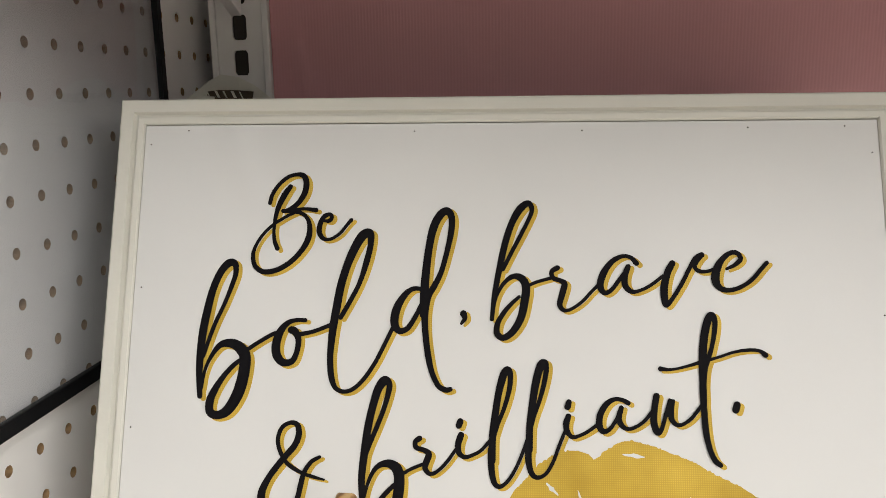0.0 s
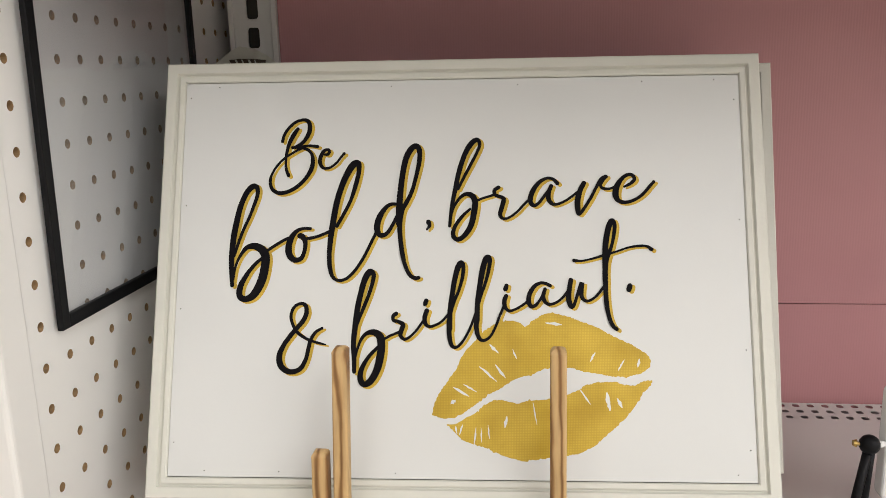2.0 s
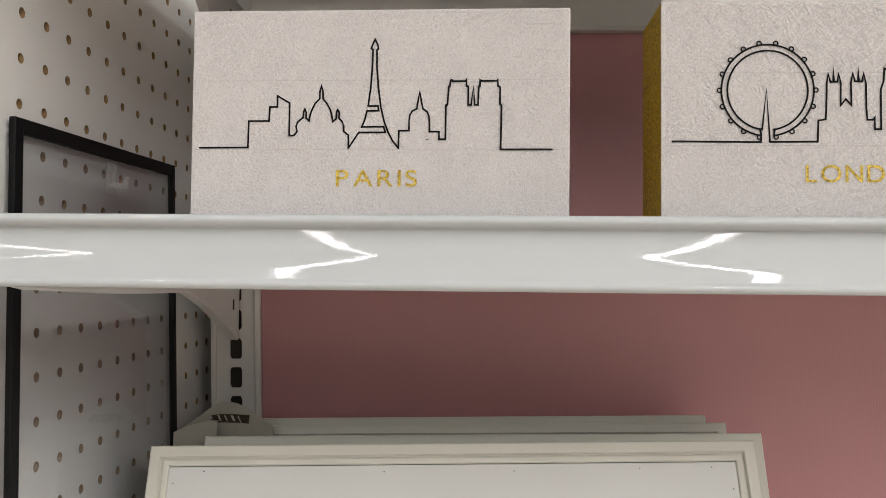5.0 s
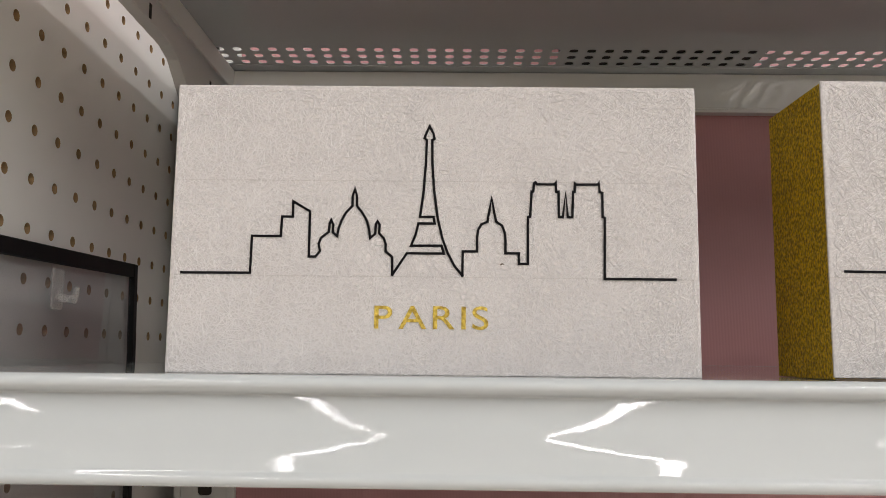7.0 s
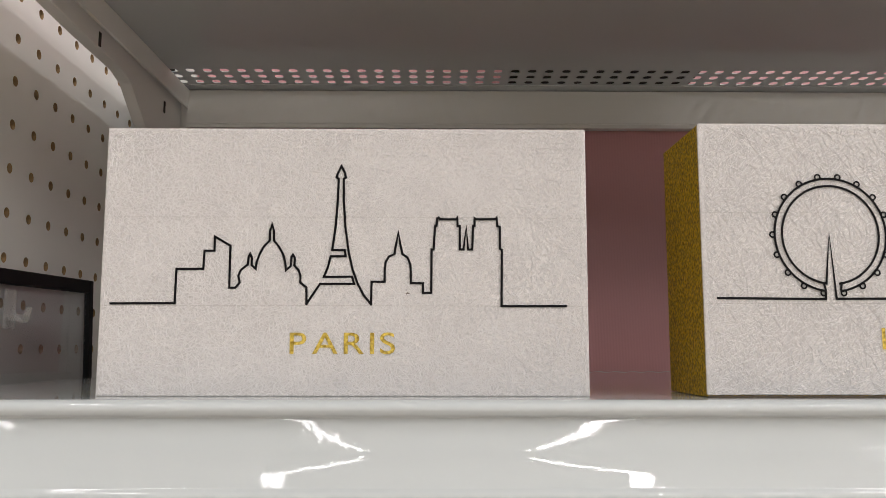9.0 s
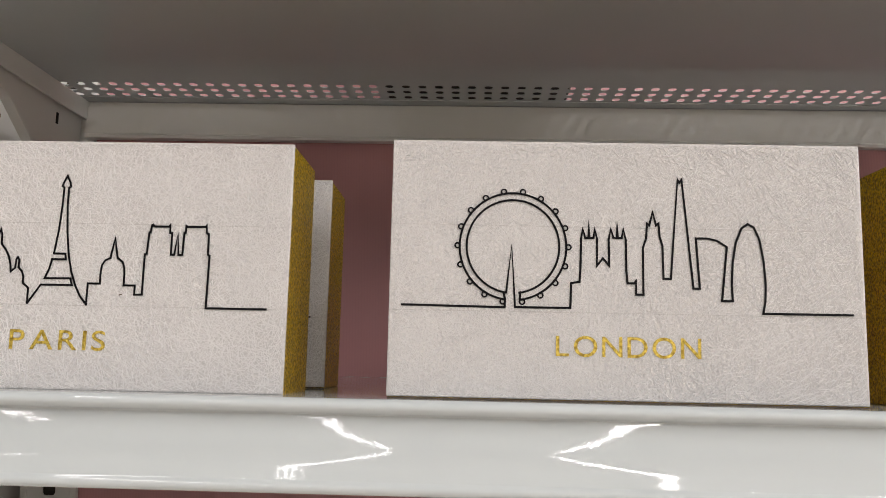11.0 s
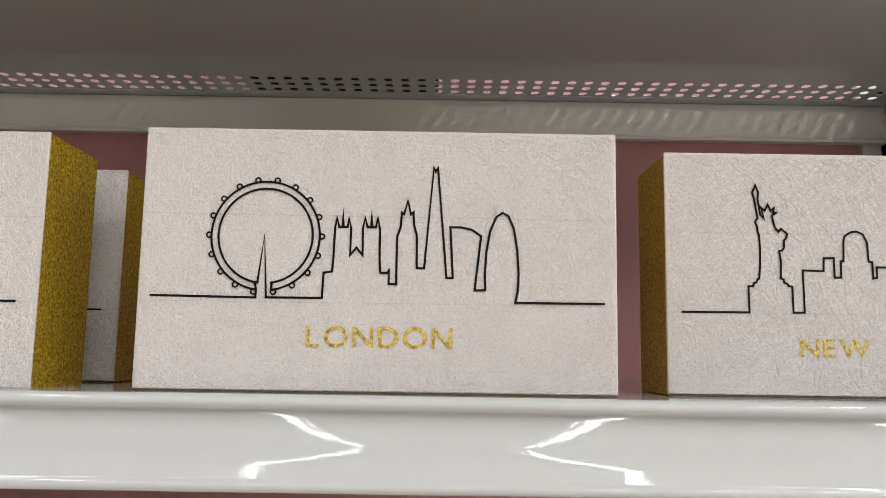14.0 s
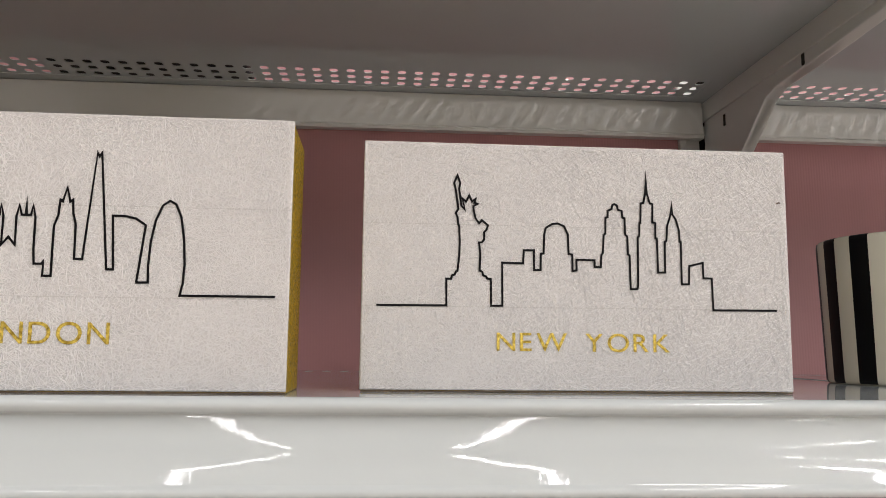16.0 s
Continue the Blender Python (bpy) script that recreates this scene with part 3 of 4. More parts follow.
LETTERS['brave_b'] = [(194.6, -114.1, 2.1), (195.3, -106.9, 2.4), (196.2, -99.9, 2.7), (198.2, -89.4, 3.1), (200.9, -77.0, 3.4), (204.3, -66.4, 3.4), (208.5, -58.9, 3.8), (212.6, -56.0, 3.1), (214.4, -59.3, 2.4), (212.6, -64.6, 2.1), (208.5, -72.8, 2.1), (204.4, -80.6, 2.1), (200.0, -89.4, 2.1)]
LETTERS['brave_b_bowl'] = [(195.6, -106.9, 1.4), (197.6, -100.9, 1.7), (201.0, -95.7, 2.1), (205.1, -92.9, 2.7), (209.2, -93.9, 3.8), (211.3, -98.1, 4.1), (210.6, -105.1, 4.1), (208.6, -113.7, 3.8), (204.5, -120.3, 3.4), (200.1, -123.1, 3.1), (197.1, -121.0, 3.1), (197.4, -116.2, 2.7), (200.1, -111.3, 2.4), (203.8, -106.8, 2.1), (207.9, -103.0, 1.7)]
LETTERS['brave_join'] = [(211.6, -97.8, 1.7), (216.4, -95.7, 1.7), (223.6, -93.6, 1.7)]
LETTERS['brave_r'] = [(226.7, -88.6, 2.7), (224.0, -90.4, 2.4), (224.6, -93.6, 2.4), (228.1, -94.9, 2.4), (230.1, -96.7, 3.1), (228.7, -102.3, 3.1), (227.7, -106.8, 2.7), (229.7, -109.5, 2.1), (233.4, -108.8, 1.7), (238.5, -105.3, 1.7), (242.7, -100.8, 1.7), (246.8, -96.7, 1.7)]
LETTERS['brave_a'] = [(265.2, -86.2, 2.7), (262.5, -83.4, 2.1), (258.5, -82.7, 2.1), (253.3, -85.5, 2.7), (249.2, -91.1, 3.4), (247.4, -97.3, 3.4), (249.4, -100.8, 2.7), (252.8, -99.4, 2.1), (256.6, -94.6, 2.1), (260.8, -89.3, 2.1)]
LETTERS['brave_a_stem'] = [(261.1, -87.9, 2.7), (259.4, -92.8, 3.1), (259.6, -97.3, 3.1), (262.3, -100.1, 2.4), (266.4, -99.7, 1.7), (271.8, -97.0, 1.7), (278.3, -92.1, 1.7)]
LETTERS['brave_v'] = [(282.5, -86.2, 3.1), (280.0, -91.0, 3.4), (278.2, -98.0, 3.8), (278.4, -104.9, 3.4), (279.4, -106.6, 2.4), (282.5, -102.8, 2.1), (286.7, -96.2, 2.1), (290.5, -89.0, 2.1), (293.7, -83.7, 2.4), (296.8, -82.0, 2.7)]
LETTERS['brave_v_tail'] = [(296.8, -82.0, 2.4), (294.3, -84.8, 2.7), (293.2, -87.9, 2.1), (295.2, -90.0, 2.1), (299.6, -90.0, 1.7), (304.4, -87.9, 1.7)]
LETTERS['brave_e'] = [(308.4, -88.9, 1.4), (312.4, -86.9, 2.1), (315.2, -84.1, 2.4), (314.0, -81.3, 2.4), (310.9, -80.9, 2.4), (307.2, -83.4, 2.7), (304.0, -88.2, 3.8), (302.8, -93.8, 4.1), (304.4, -97.9, 3.1), (308.7, -99.3, 2.4), (314.4, -97.9, 2.1), (320.2, -94.1, 2.1), (324.8, -88.9, 2.1), (327.6, -85.8, 2.1)]
LETTERS['and'] = [(114.1, -191.7, 1.0), (109.0, -190.5, 1.7), (103.8, -188.9, 1.7), (98.6, -186.3, 2.1), (94.7, -183.0, 2.1), (91.8, -177.6, 2.1), (90.9, -172.6, 2.1), (92.7, -167.5, 2.1), (96.7, -165.1, 2.1), (100.2, -166.1, 2.7), (101.1, -170.8, 3.1), (99.2, -175.9, 3.1), (95.6, -180.3, 3.1), (91.4, -185.3, 3.1), (86.9, -191.7, 3.1), (84.1, -198.4, 3.8), (84.7, -204.4, 4.1), (88.3, -208.3, 3.8), (93.4, -209.2, 3.4), (98.4, -206.8, 3.1), (101.5, -200.9, 2.7), (103.0, -194.2, 2.7), (104.5, -188.2, 2.4), (107.7, -183.5, 2.1), (111.7, -181.1, 1.7)]
LETTERS['bril_b'] = [(133.2, -209.0, 2.7), (133.0, -200.4, 3.1), (132.4, -190.5, 3.4), (133.4, -178.9, 3.8), (134.8, -167.1, 3.8), (136.9, -156.9, 3.8), (139.4, -148.4, 4.1), (142.4, -144.3, 4.4), (144.8, -146.0, 3.1), (144.3, -150.8, 2.7), (142.1, -158.6, 2.4), (138.9, -167.1, 2.4), (136.0, -174.5, 2.1), (133.5, -182.2, 1.7)]
LETTERS['bril_b_bowl'] = [(133.7, -200.4, 1.4), (135.2, -193.8, 1.7), (137.7, -187.8, 2.1), (141.0, -184.4, 2.7), (145.7, -183.7, 4.1), (149.5, -186.3, 5.1), (150.6, -192.0, 5.1), (149.8, -200.2, 5.1), (147.7, -208.4, 4.8), (143.8, -215.0, 4.4), (139.8, -217.0, 3.8), (137.4, -214.1, 3.8), (137.6, -208.6, 3.4), (140.1, -203.0, 2.7), (143.7, -198.0, 2.4), (148.0, -193.6, 2.1)]
LETTERS['bril_join'] = [(151.6, -188.6, 1.7), (156.2, -185.9, 1.7), (162.9, -183.2, 1.7)]
LETTERS['bril_r'] = [(160.0, -171.6, 2.7), (158.0, -173.2, 2.4), (158.4, -175.9, 2.4), (161.8, -176.9, 2.4), (164.5, -178.8, 3.1), (163.3, -182.9, 3.1), (163.0, -185.8, 2.7), (165.4, -188.1, 2.1), (168.7, -186.8, 1.7), (173.0, -182.7, 1.7), (177.6, -176.4, 1.7)]
LETTERS['bril_i'] = [(179.9, -169.7, 3.1), (178.6, -174.0, 3.1), (179.0, -178.0, 2.7), (181.7, -180.0, 2.1), (185.7, -178.9, 1.7), (189.7, -176.6, 1.7), (194.0, -171.9, 1.7)]
LETTERS['bril_i_dot'] = [(179.5, -163.3, 3.1), (178.8, -165.3, 3.1)]
LETTERS['bril_l_loop'] = [(194.8, -181.5, 3.4), (195.0, -169.9, 3.4), (196.3, -159.8, 3.4), (197.9, -149.7, 3.4), (200.2, -141.2, 3.8), (202.3, -138.5, 3.4), (203.6, -141.5, 2.7), (203.0, -148.0, 2.4), (200.7, -156.4, 2.1), (197.7, -163.8, 2.1), (195.4, -170.5, 2.4)]
LETTERS['bril_l_foot'] = [(194.4, -176.5, 3.4), (194.5, -184.8, 3.1), (195.8, -191.4, 2.7), (198.5, -193.3, 2.1), (202.2, -190.7, 1.7), (206.1, -184.7, 1.7), (209.1, -178.0, 1.7), (211.8, -170.7, 1.7)]
LETTERS['bril_ll_loop'] = [(212.4, -176.3, 3.4), (212.8, -164.7, 3.4), (214.1, -154.6, 3.4), (215.8, -144.5, 3.8), (218.1, -136.3, 3.8), (220.2, -134.9, 3.1), (220.8, -138.0, 2.7), (219.8, -144.5, 2.4), (217.5, -152.9, 2.1), (214.8, -160.3, 2.1), (212.8, -167.0, 2.4)]
LETTERS['bril_ll_foot'] = [(212.1, -173.0, 3.4), (212.1, -181.3, 3.1), (213.5, -186.9, 2.7), (216.4, -188.8, 2.1), (220.4, -186.8, 1.7), (223.8, -181.2, 1.7), (226.8, -173.5, 1.7), (229.5, -167.2, 1.7)]
LETTERS['bril_i2'] = [(231.2, -160.2, 2.7), (230.1, -163.5, 3.1), (230.5, -167.2, 2.7), (232.8, -169.8, 2.1), (236.4, -169.1, 1.7), (240.8, -166.8, 1.7), (245.5, -163.4, 1.7)]
LETTERS['bril_i2_dot'] = [(231.5, -153.5, 2.7), (230.8, -155.8, 3.1)]
LETTERS['bril_a'] = [(259.5, -153.6, 2.4), (256.9, -152.3, 2.1), (253.2, -151.9, 2.1), (249.2, -154.3, 2.7), (246.2, -159.4, 3.1), (245.8, -164.4, 3.1), (247.4, -167.0, 2.7), (250.4, -166.0, 2.1), (253.4, -162.0, 1.7), (256.2, -156.6, 2.1)]
LETTERS['bril_a_stem'] = [(256.2, -155.9, 2.4), (255.1, -160.0, 2.7), (255.7, -163.3, 2.7), (258.4, -165.6, 2.1), (262.4, -164.9, 1.7), (267.0, -161.8, 1.7), (271.1, -156.8, 1.7)]
LETTERS['bril_n'] = [(272.9, -150.1, 3.1), (271.8, -155.8, 3.1), (271.3, -162.5, 3.4), (272.9, -167.1, 3.1), (274.9, -165.4, 2.1), (277.0, -159.1, 2.1), (279.8, -152.1, 3.1), (279.4, -156.4, 3.1), (279.6, -160.7, 2.7), (281.9, -163.4, 2.1), (285.2, -163.0, 1.7), (289.5, -159.7, 1.7), (294.3, -153.6, 1.7)]
LETTERS['bril_t'] = [(295.0, -152.3, 3.1), (294.9, -142.2, 3.4), (295.2, -132.1, 3.8), (296.0, -123.7, 3.8), (297.9, -115.1, 3.8), (300.0, -111.4, 3.4), (301.6, -114.1, 2.7), (301.1, -120.2, 2.4), (299.6, -127.0, 2.1), (297.8, -132.1, 2.7), (295.7, -137.2, 3.4), (294.8, -145.6, 3.4), (294.9, -155.6, 3.1), (295.3, -165.6, 3.1), (296.7, -173.8, 2.7), (298.9, -179.3, 2.7), (301.4, -181.6, 2.4)]
LETTERS['bril_t_bar'] = [(275.1, -137.3, 2.4), (280.1, -137.6, 1.4), (286.8, -136.2, 1.4), (293.4, -134.2, 1.7), (301.8, -131.8, 1.4), (310.2, -129.0, 1.4), (316.8, -128.0, 1.7), (321.8, -128.3, 1.7), (324.7, -130.3, 2.7)]
LETTERS['period'] = [(310.4, -153.8, 3.4), (309.7, -156.2, 3.4)]
LIP_TOP = [(183.5, -235.8), (184.6, -230.4), (187.6, -223.2), (192.0, -216.7), (196.8, -210.2), (199.4, -206.9), (201.2, -201.5), (206.1, -194.2), (211.6, -188.7), (216.1, -183.2), (221.3, -179.6), (228.0, -176.3), (235.4, -176.0), (240.5, -177.8), (243.0, -180.4), (248.3, -176.0), (253.8, -172.4), (260.5, -170.9), (266.7, -172.4), (274.0, -174.7), (283.1, -178.0), (290.3, -181.0), (295.6, -184.3), (302.8, -187.6), (311.7, -192.0), (318.8, -196.4), (322.3, -200.8), (321.4, -205.5), (316.5, -209.0), (307.4, -211.5), (298.4, -211.5), (289.4, -209.7), (279.3, -208.2), (272.5, -206.0), (262.3, -206.0), (255.0, -206.7), (247.6, -210.3), (240.3, -211.8), (234.1, -214.6), (227.5, -218.9), (220.9, -222.5), (214.6, -226.8), (209.1, -231.1), (203.6, -234.7), (198.1, -237.6), (190.1, -238.3)]
LIP_LOW = [(193.0, -241.9), (198.1, -246.5), (202.4, -251.1), (209.0, -253.6), (214.4, -255.3), (219.1, -256.4), (223.4, -258.8), (230.5, -261.3), (237.7, -263.4), (246.7, -263.4), (255.7, -262.3), (266.5, -260.9), (277.3, -258.8), (286.3, -254.2), (291.8, -249.2), (299.2, -242.9), (306.6, -235.8), (312.2, -228.7), (317.2, -220.9), (321.7, -216.6), (322.9, -213.4), (316.3, -214.4), (311.9, -217.3), (305.5, -216.2), (298.3, -214.8), (289.3, -214.7), (282.0, -216.9), (276.5, -219.7), (271.0, -222.2), (265.5, -224.4), (256.4, -225.8), (249.2, -226.2), (243.7, -226.9), (238.2, -228.7), (232.8, -227.6), (227.4, -226.1), (222.3, -226.8), (216.4, -229.7), (212.7, -234.0), (207.3, -236.5), (202.5, -239.4), (198.1, -241.9)]
# pale cracks in the lip print: both ends and width
CRACKS_A = [(220.4, -191.3, 225.9, -196.8, 2.0), (235.1, -194.3, 237.6, -200.5, 1.2), (213.7, -205.2, 225.0, -215.0, 1.6), (224.0, -204.1, 230.5, -212.5, 2.0), (197.1, -218.5, 207.3, -224.3, 1.6), (203.7, -216.7, 212.1, -221.4, 1.2), (256.3, -177.5, 266.6, -178.7, 2.0), (284.2, -202.1, 287.3, -196.3, 1.6), (301.4, -207.9, 305.6, -200.7, 1.2), (313.8, -205.4, 315.1, -200.0, 1.6), (195.6, -229.0, 198.6, -226.5, 2.4)]
CRACKS_B = [(229.7, -243.6, 231.2, -236.5, 2.0), (247.7, -227.6, 250.0, -241.8, 0.8), (294.1, -221.2, 295.9, -232.6, 3.2), (300.5, -224.8, 303.5, -230.8, 2.0), (276.5, -218.3, 283.8, -229.0, 1.2), (211.6, -243.6, 210.4, -254.3, 1.2), (214.8, -243.6, 215.1, -252.9, 0.8), (203.2, -241.9, 201.0, -248.3, 1.2), (219.2, -241.9, 220.2, -250.7, 0.8), (198.5, -242.6, 199.6, -247.6, 1.2)]
PARIS_WEST = [(5.3, 32.8), (27.6, 32.9), (27.8, 45.1), (37.2, 45.1), (37.4, 51.6), (40.9, 51.6), (40.9, 56.7), (46.5, 53.4), (46.5, 38.4), (48.6, 38.4), (50.1, 40.2), (49.6, 42.6), (50.3, 44.6), (51.6, 45.7), (52.8, 46.6), (53.0, 49.4), (53.5, 50.5), (54.2, 49.0), (54.1, 46.5), (55.6, 45.2), (55.9, 47.6), (56.8, 50.3), (58.2, 53.1), (60.3, 55.3), (60.3, 58.6), (61.0, 61.1), (61.7, 58.7), (61.8, 55.3), (63.6, 53.1), (65.1, 50.4), (65.9, 47.6), (66.3, 44.7), (67.9, 46.1), (68.1, 49.4), (68.6, 50.2), (69.3, 49.1), (69.2, 46.3), (70.7, 44.7), (71.4, 42.7), (71.4, 40.3), (73.6, 38.5), (73.7, 32.7)]
PARIS_TOWER = [(73.7, 32.7), (78.3, 39.8), (90.3, 39.8), (89.5, 42.4), (79.6, 42.3), (81.0, 45.8), (81.9, 49.7), (87.2, 49.7), (86.8, 51.9), (82.4, 51.9), (83.5, 60.6), (84.1, 69.9), (84.3, 77.8), (83.5, 78.4), (84.1, 80.2), (85.2, 82.5), (86.5, 79.9), (86.8, 78.2), (86.1, 77.8), (86.2, 69.9), (86.9, 60.6), (88.2, 51.3), (89.7, 44.9), (91.5, 40.0), (93.7, 35.8), (96.3, 32.6)]
PARIS_EAST = [(96.3, 32.6), (96.4, 40.6), (101.0, 40.6), (101.0, 45.0), (101.3, 47.7), (102.4, 49.6), (104.4, 50.5), (104.6, 52.3), (105.0, 54.2), (105.7, 58.4), (106.4, 54.2), (106.8, 52.3), (107.2, 50.5), (109.1, 49.2), (110.0, 46.8), (110.2, 44.1), (110.2, 40.1), (114.5, 40.1), (114.5, 36.6), (117.4, 36.7), (117.5, 52.2), (118.2, 52.2), (118.7, 60.7), (119.2, 60.7), (119.5, 63.5), (120.0, 63.8), (120.4, 63.1), (126.2, 63.1), (126.6, 63.7), (126.7, 60.7), (127.5, 60.7), (127.5, 52.2), (128.8, 52.2), (129.8, 60.3), (130.4, 52.2), (131.9, 52.2), (132.2, 60.7), (132.7, 60.7), (132.8, 63.5), (133.3, 63.1), (140.3, 63.2), (140.6, 63.7), (140.8, 60.7), (141.7, 60.4), (141.7, 52.4), (142.4, 52.1), (142.1, 32.0), (164.8, 32.0)]
LONDON_WEST = [(5.5, 34.3), (43.4, 34.0), (43.5, 37.2)]
LONDON_SPIKE = [(43.9, 39.5), (45.8, 57.0), (47.2, 34.1), (67.5, 34.2), (67.8, 43.4), (70.9, 43.9), (71.2, 48.3), (71.5, 59.9), (72.1, 63.7), (73.0, 60.3), (74.2, 60.3), (74.3, 66.7), (74.6, 60.3), (76.1, 60.4), (76.5, 63.8), (77.4, 60.0), (77.3, 50.0), (79.5, 52.8), (81.8, 50.1), (81.7, 60.0), (82.5, 63.8), (83.4, 60.5), (84.7, 60.5), (84.8, 66.6), (85.1, 60.5), (86.5, 60.5), (87.1, 63.9), (88.0, 59.7), (88.1, 48.5), (88.5, 43.7), (91.0, 43.7), (91.6, 44.6), (91.6, 39.6), (94.3, 39.6)]
LONDON_EAST = [(94.3, 39.6), (94.3, 57.0), (95.5, 60.6), (95.9, 66.1), (96.7, 65.5), (98.0, 70.4), (99.2, 65.5), (100.1, 66.2), (100.5, 61.3), (101.5, 57.7), (101.7, 45.6), (104.4, 45.6), (107.4, 83.0), (108.0, 81.7), (108.9, 83.0), (112.6, 42.2), (114.9, 42.2), (113.8, 60.9), (117.9, 60.9), (121.6, 60.1), (125.1, 57.8), (122.9, 37.8), (126.8, 37.9), (126.6, 43.9), (127.1, 52.2), (128.4, 59.6), (130.6, 64.9), (132.9, 66.6), (135.1, 65.4), (137.1, 60.7), (138.4, 52.4), (138.9, 44.1), (138.6, 37.8), (137.7, 33.5), (169.9, 33.6)]
YORK_STATUE = [(6.2, 32.7), (32.6, 32.9), (32.5, 43.2), (34.4, 43.2), (34.6, 44.5), (35.7, 44.8), (36.2, 46.1), (36.8, 46.3), (37.4, 51.8), (37.6, 57.4), (37.3, 64.0), (36.9, 64.5), (36.6, 67.4), (35.9, 68.9), (37.0, 70.5), (35.8, 78.6), (35.2, 80.8), (36.5, 83.8), (37.6, 80.9), (37.2, 78.6), (38.1, 71.9), (39.5, 70.3), (38.5, 74.8), (39.9, 73.5), (41.2, 76.0), (42.3, 73.6), (43.7, 74.7), (43.2, 73.1), (44.4, 72.7), (42.8, 71.8), (43.0, 69.8), (43.7, 66.9), (45.1, 65.1), (46.2, 66.3), (48.6, 64.3), (48.0, 62.5), (47.1, 61.6), (47.1, 58.7), (46.2, 57.6), (45.1, 57.5), (45.6, 53.1), (45.4, 46.5)]
YORK_WEST = [(45.4, 46.5), (46.5, 46.1), (46.7, 44.8), (48.0, 44.3), (48.3, 43.5), (49.8, 43.3), (49.9, 33.0), (54.3, 33.1), (54.2, 49.8), (62.4, 49.7), (62.7, 54.8), (66.7, 54.9), (66.7, 47.1), (69.3, 47.2), (69.4, 53.6), (70.5, 53.7), (70.8, 61.3), (71.4, 63.8), (73.9, 65.4), (76.2, 65.7), (78.7, 64.6), (80.0, 61.7), (80.2, 61.5), (80.4, 53.7), (81.9, 53.5), (81.9, 47.0), (83.5, 47.3), (83.5, 51.5), (90.7, 51.4), (90.7, 48.7), (93.2, 48.8)]
YORK_MID = [(93.2, 48.8), (93.5, 53.7), (94.1, 54.2), (94.5, 61.6), (95.2, 62.1), (95.3, 68.4), (96.2, 68.7), (96.2, 71.2), (97.8, 71.9), (98.1, 73.5), (99.0, 74.0), (100.1, 73.3), (100.3, 71.7), (101.9, 71.3), (102.1, 68.6), (103.0, 68.4), (103.1, 61.8), (104.0, 61.2), (104.1, 54.0), (104.8, 53.5), (105.0, 40.3), (107.7, 40.4), (108.0, 42.0), (108.2, 60.8), (108.8, 61.3), (109.0, 66.7), (109.4, 66.7), (109.6, 74.5), (110.7, 74.7), (111.5, 78.4), (111.9, 87.2), (112.2, 78.5), (113.3, 74.6), (114.4, 74.4), (114.2, 66.9), (115.4, 66.7), (115.3, 60.7), (115.9, 60.5), (116.1, 47.0), (119.0, 47.1)]
YORK_EAST = [(119.0, 47.1), (119.1, 59.3), (119.8, 59.7), (120.2, 65.6), (121.5, 69.5), (122.3, 75.1), (122.4, 70.3), (123.7, 68.5), (125.0, 63.9), (125.1, 59.4), (125.6, 59.4), (125.6, 42.5), (128.5, 42.6), (128.8, 49.8), (134.3, 51.2), (134.4, 45.1), (137.8, 45.0), (138.1, 32.5), (163.5, 32.7)]


# ---- city blocks on the middle shelf ----
def ribbon(points, width, height, bm=None, closed=False, material=0):
    """A flat printed line of one width through (across, up) points, mitred at its corners, standing just off the face y = 0."""
    bm = bm or bmesh.new()
    pts = [Vector(p) for p in points]
    n = len(pts)
    sides = []
    for i, p in enumerate(pts):
        a = pts[i - 1] if (i or closed) else None
        b = pts[(i + 1) % n] if (i < n - 1 or closed) else None
        da = (p - a).normalized() if a is not None else (b - p).normalized()
        db = (b - p).normalized() if b is not None else da
        t = da + db
        t = t.normalized() if t.length > 1e-4 else Vector((-da.y, da.x))
        nrm = Vector((-t.y, t.x))
        k = min(1.0 / max(abs(nrm.dot(Vector((-da.y, da.x)))), 0.35), 2.6)
        tip = Vector((0, 0))
        if a is None:
            tip = -da * width / 2
        if b is None:
            tip = da * width / 2
        q = p + tip
        sides.append((q + nrm * (k * width / 2), q - nrm * (k * width / 2)))
    vs = [(bm.verts.new((l.x / 1000, height - i * 4e-6, l.y / 1000)), bm.verts.new((r.x / 1000, height - i * 4e-6, r.y / 1000))) for i, (l, r) in enumerate(sides)]
    for i in range(n if closed else n - 1):
        (a, b), (c, d) = vs[i], vs[(i + 1) % n]
        f = bm.faces.new((a, b, d, c))
        f.material_index = material
    return bm


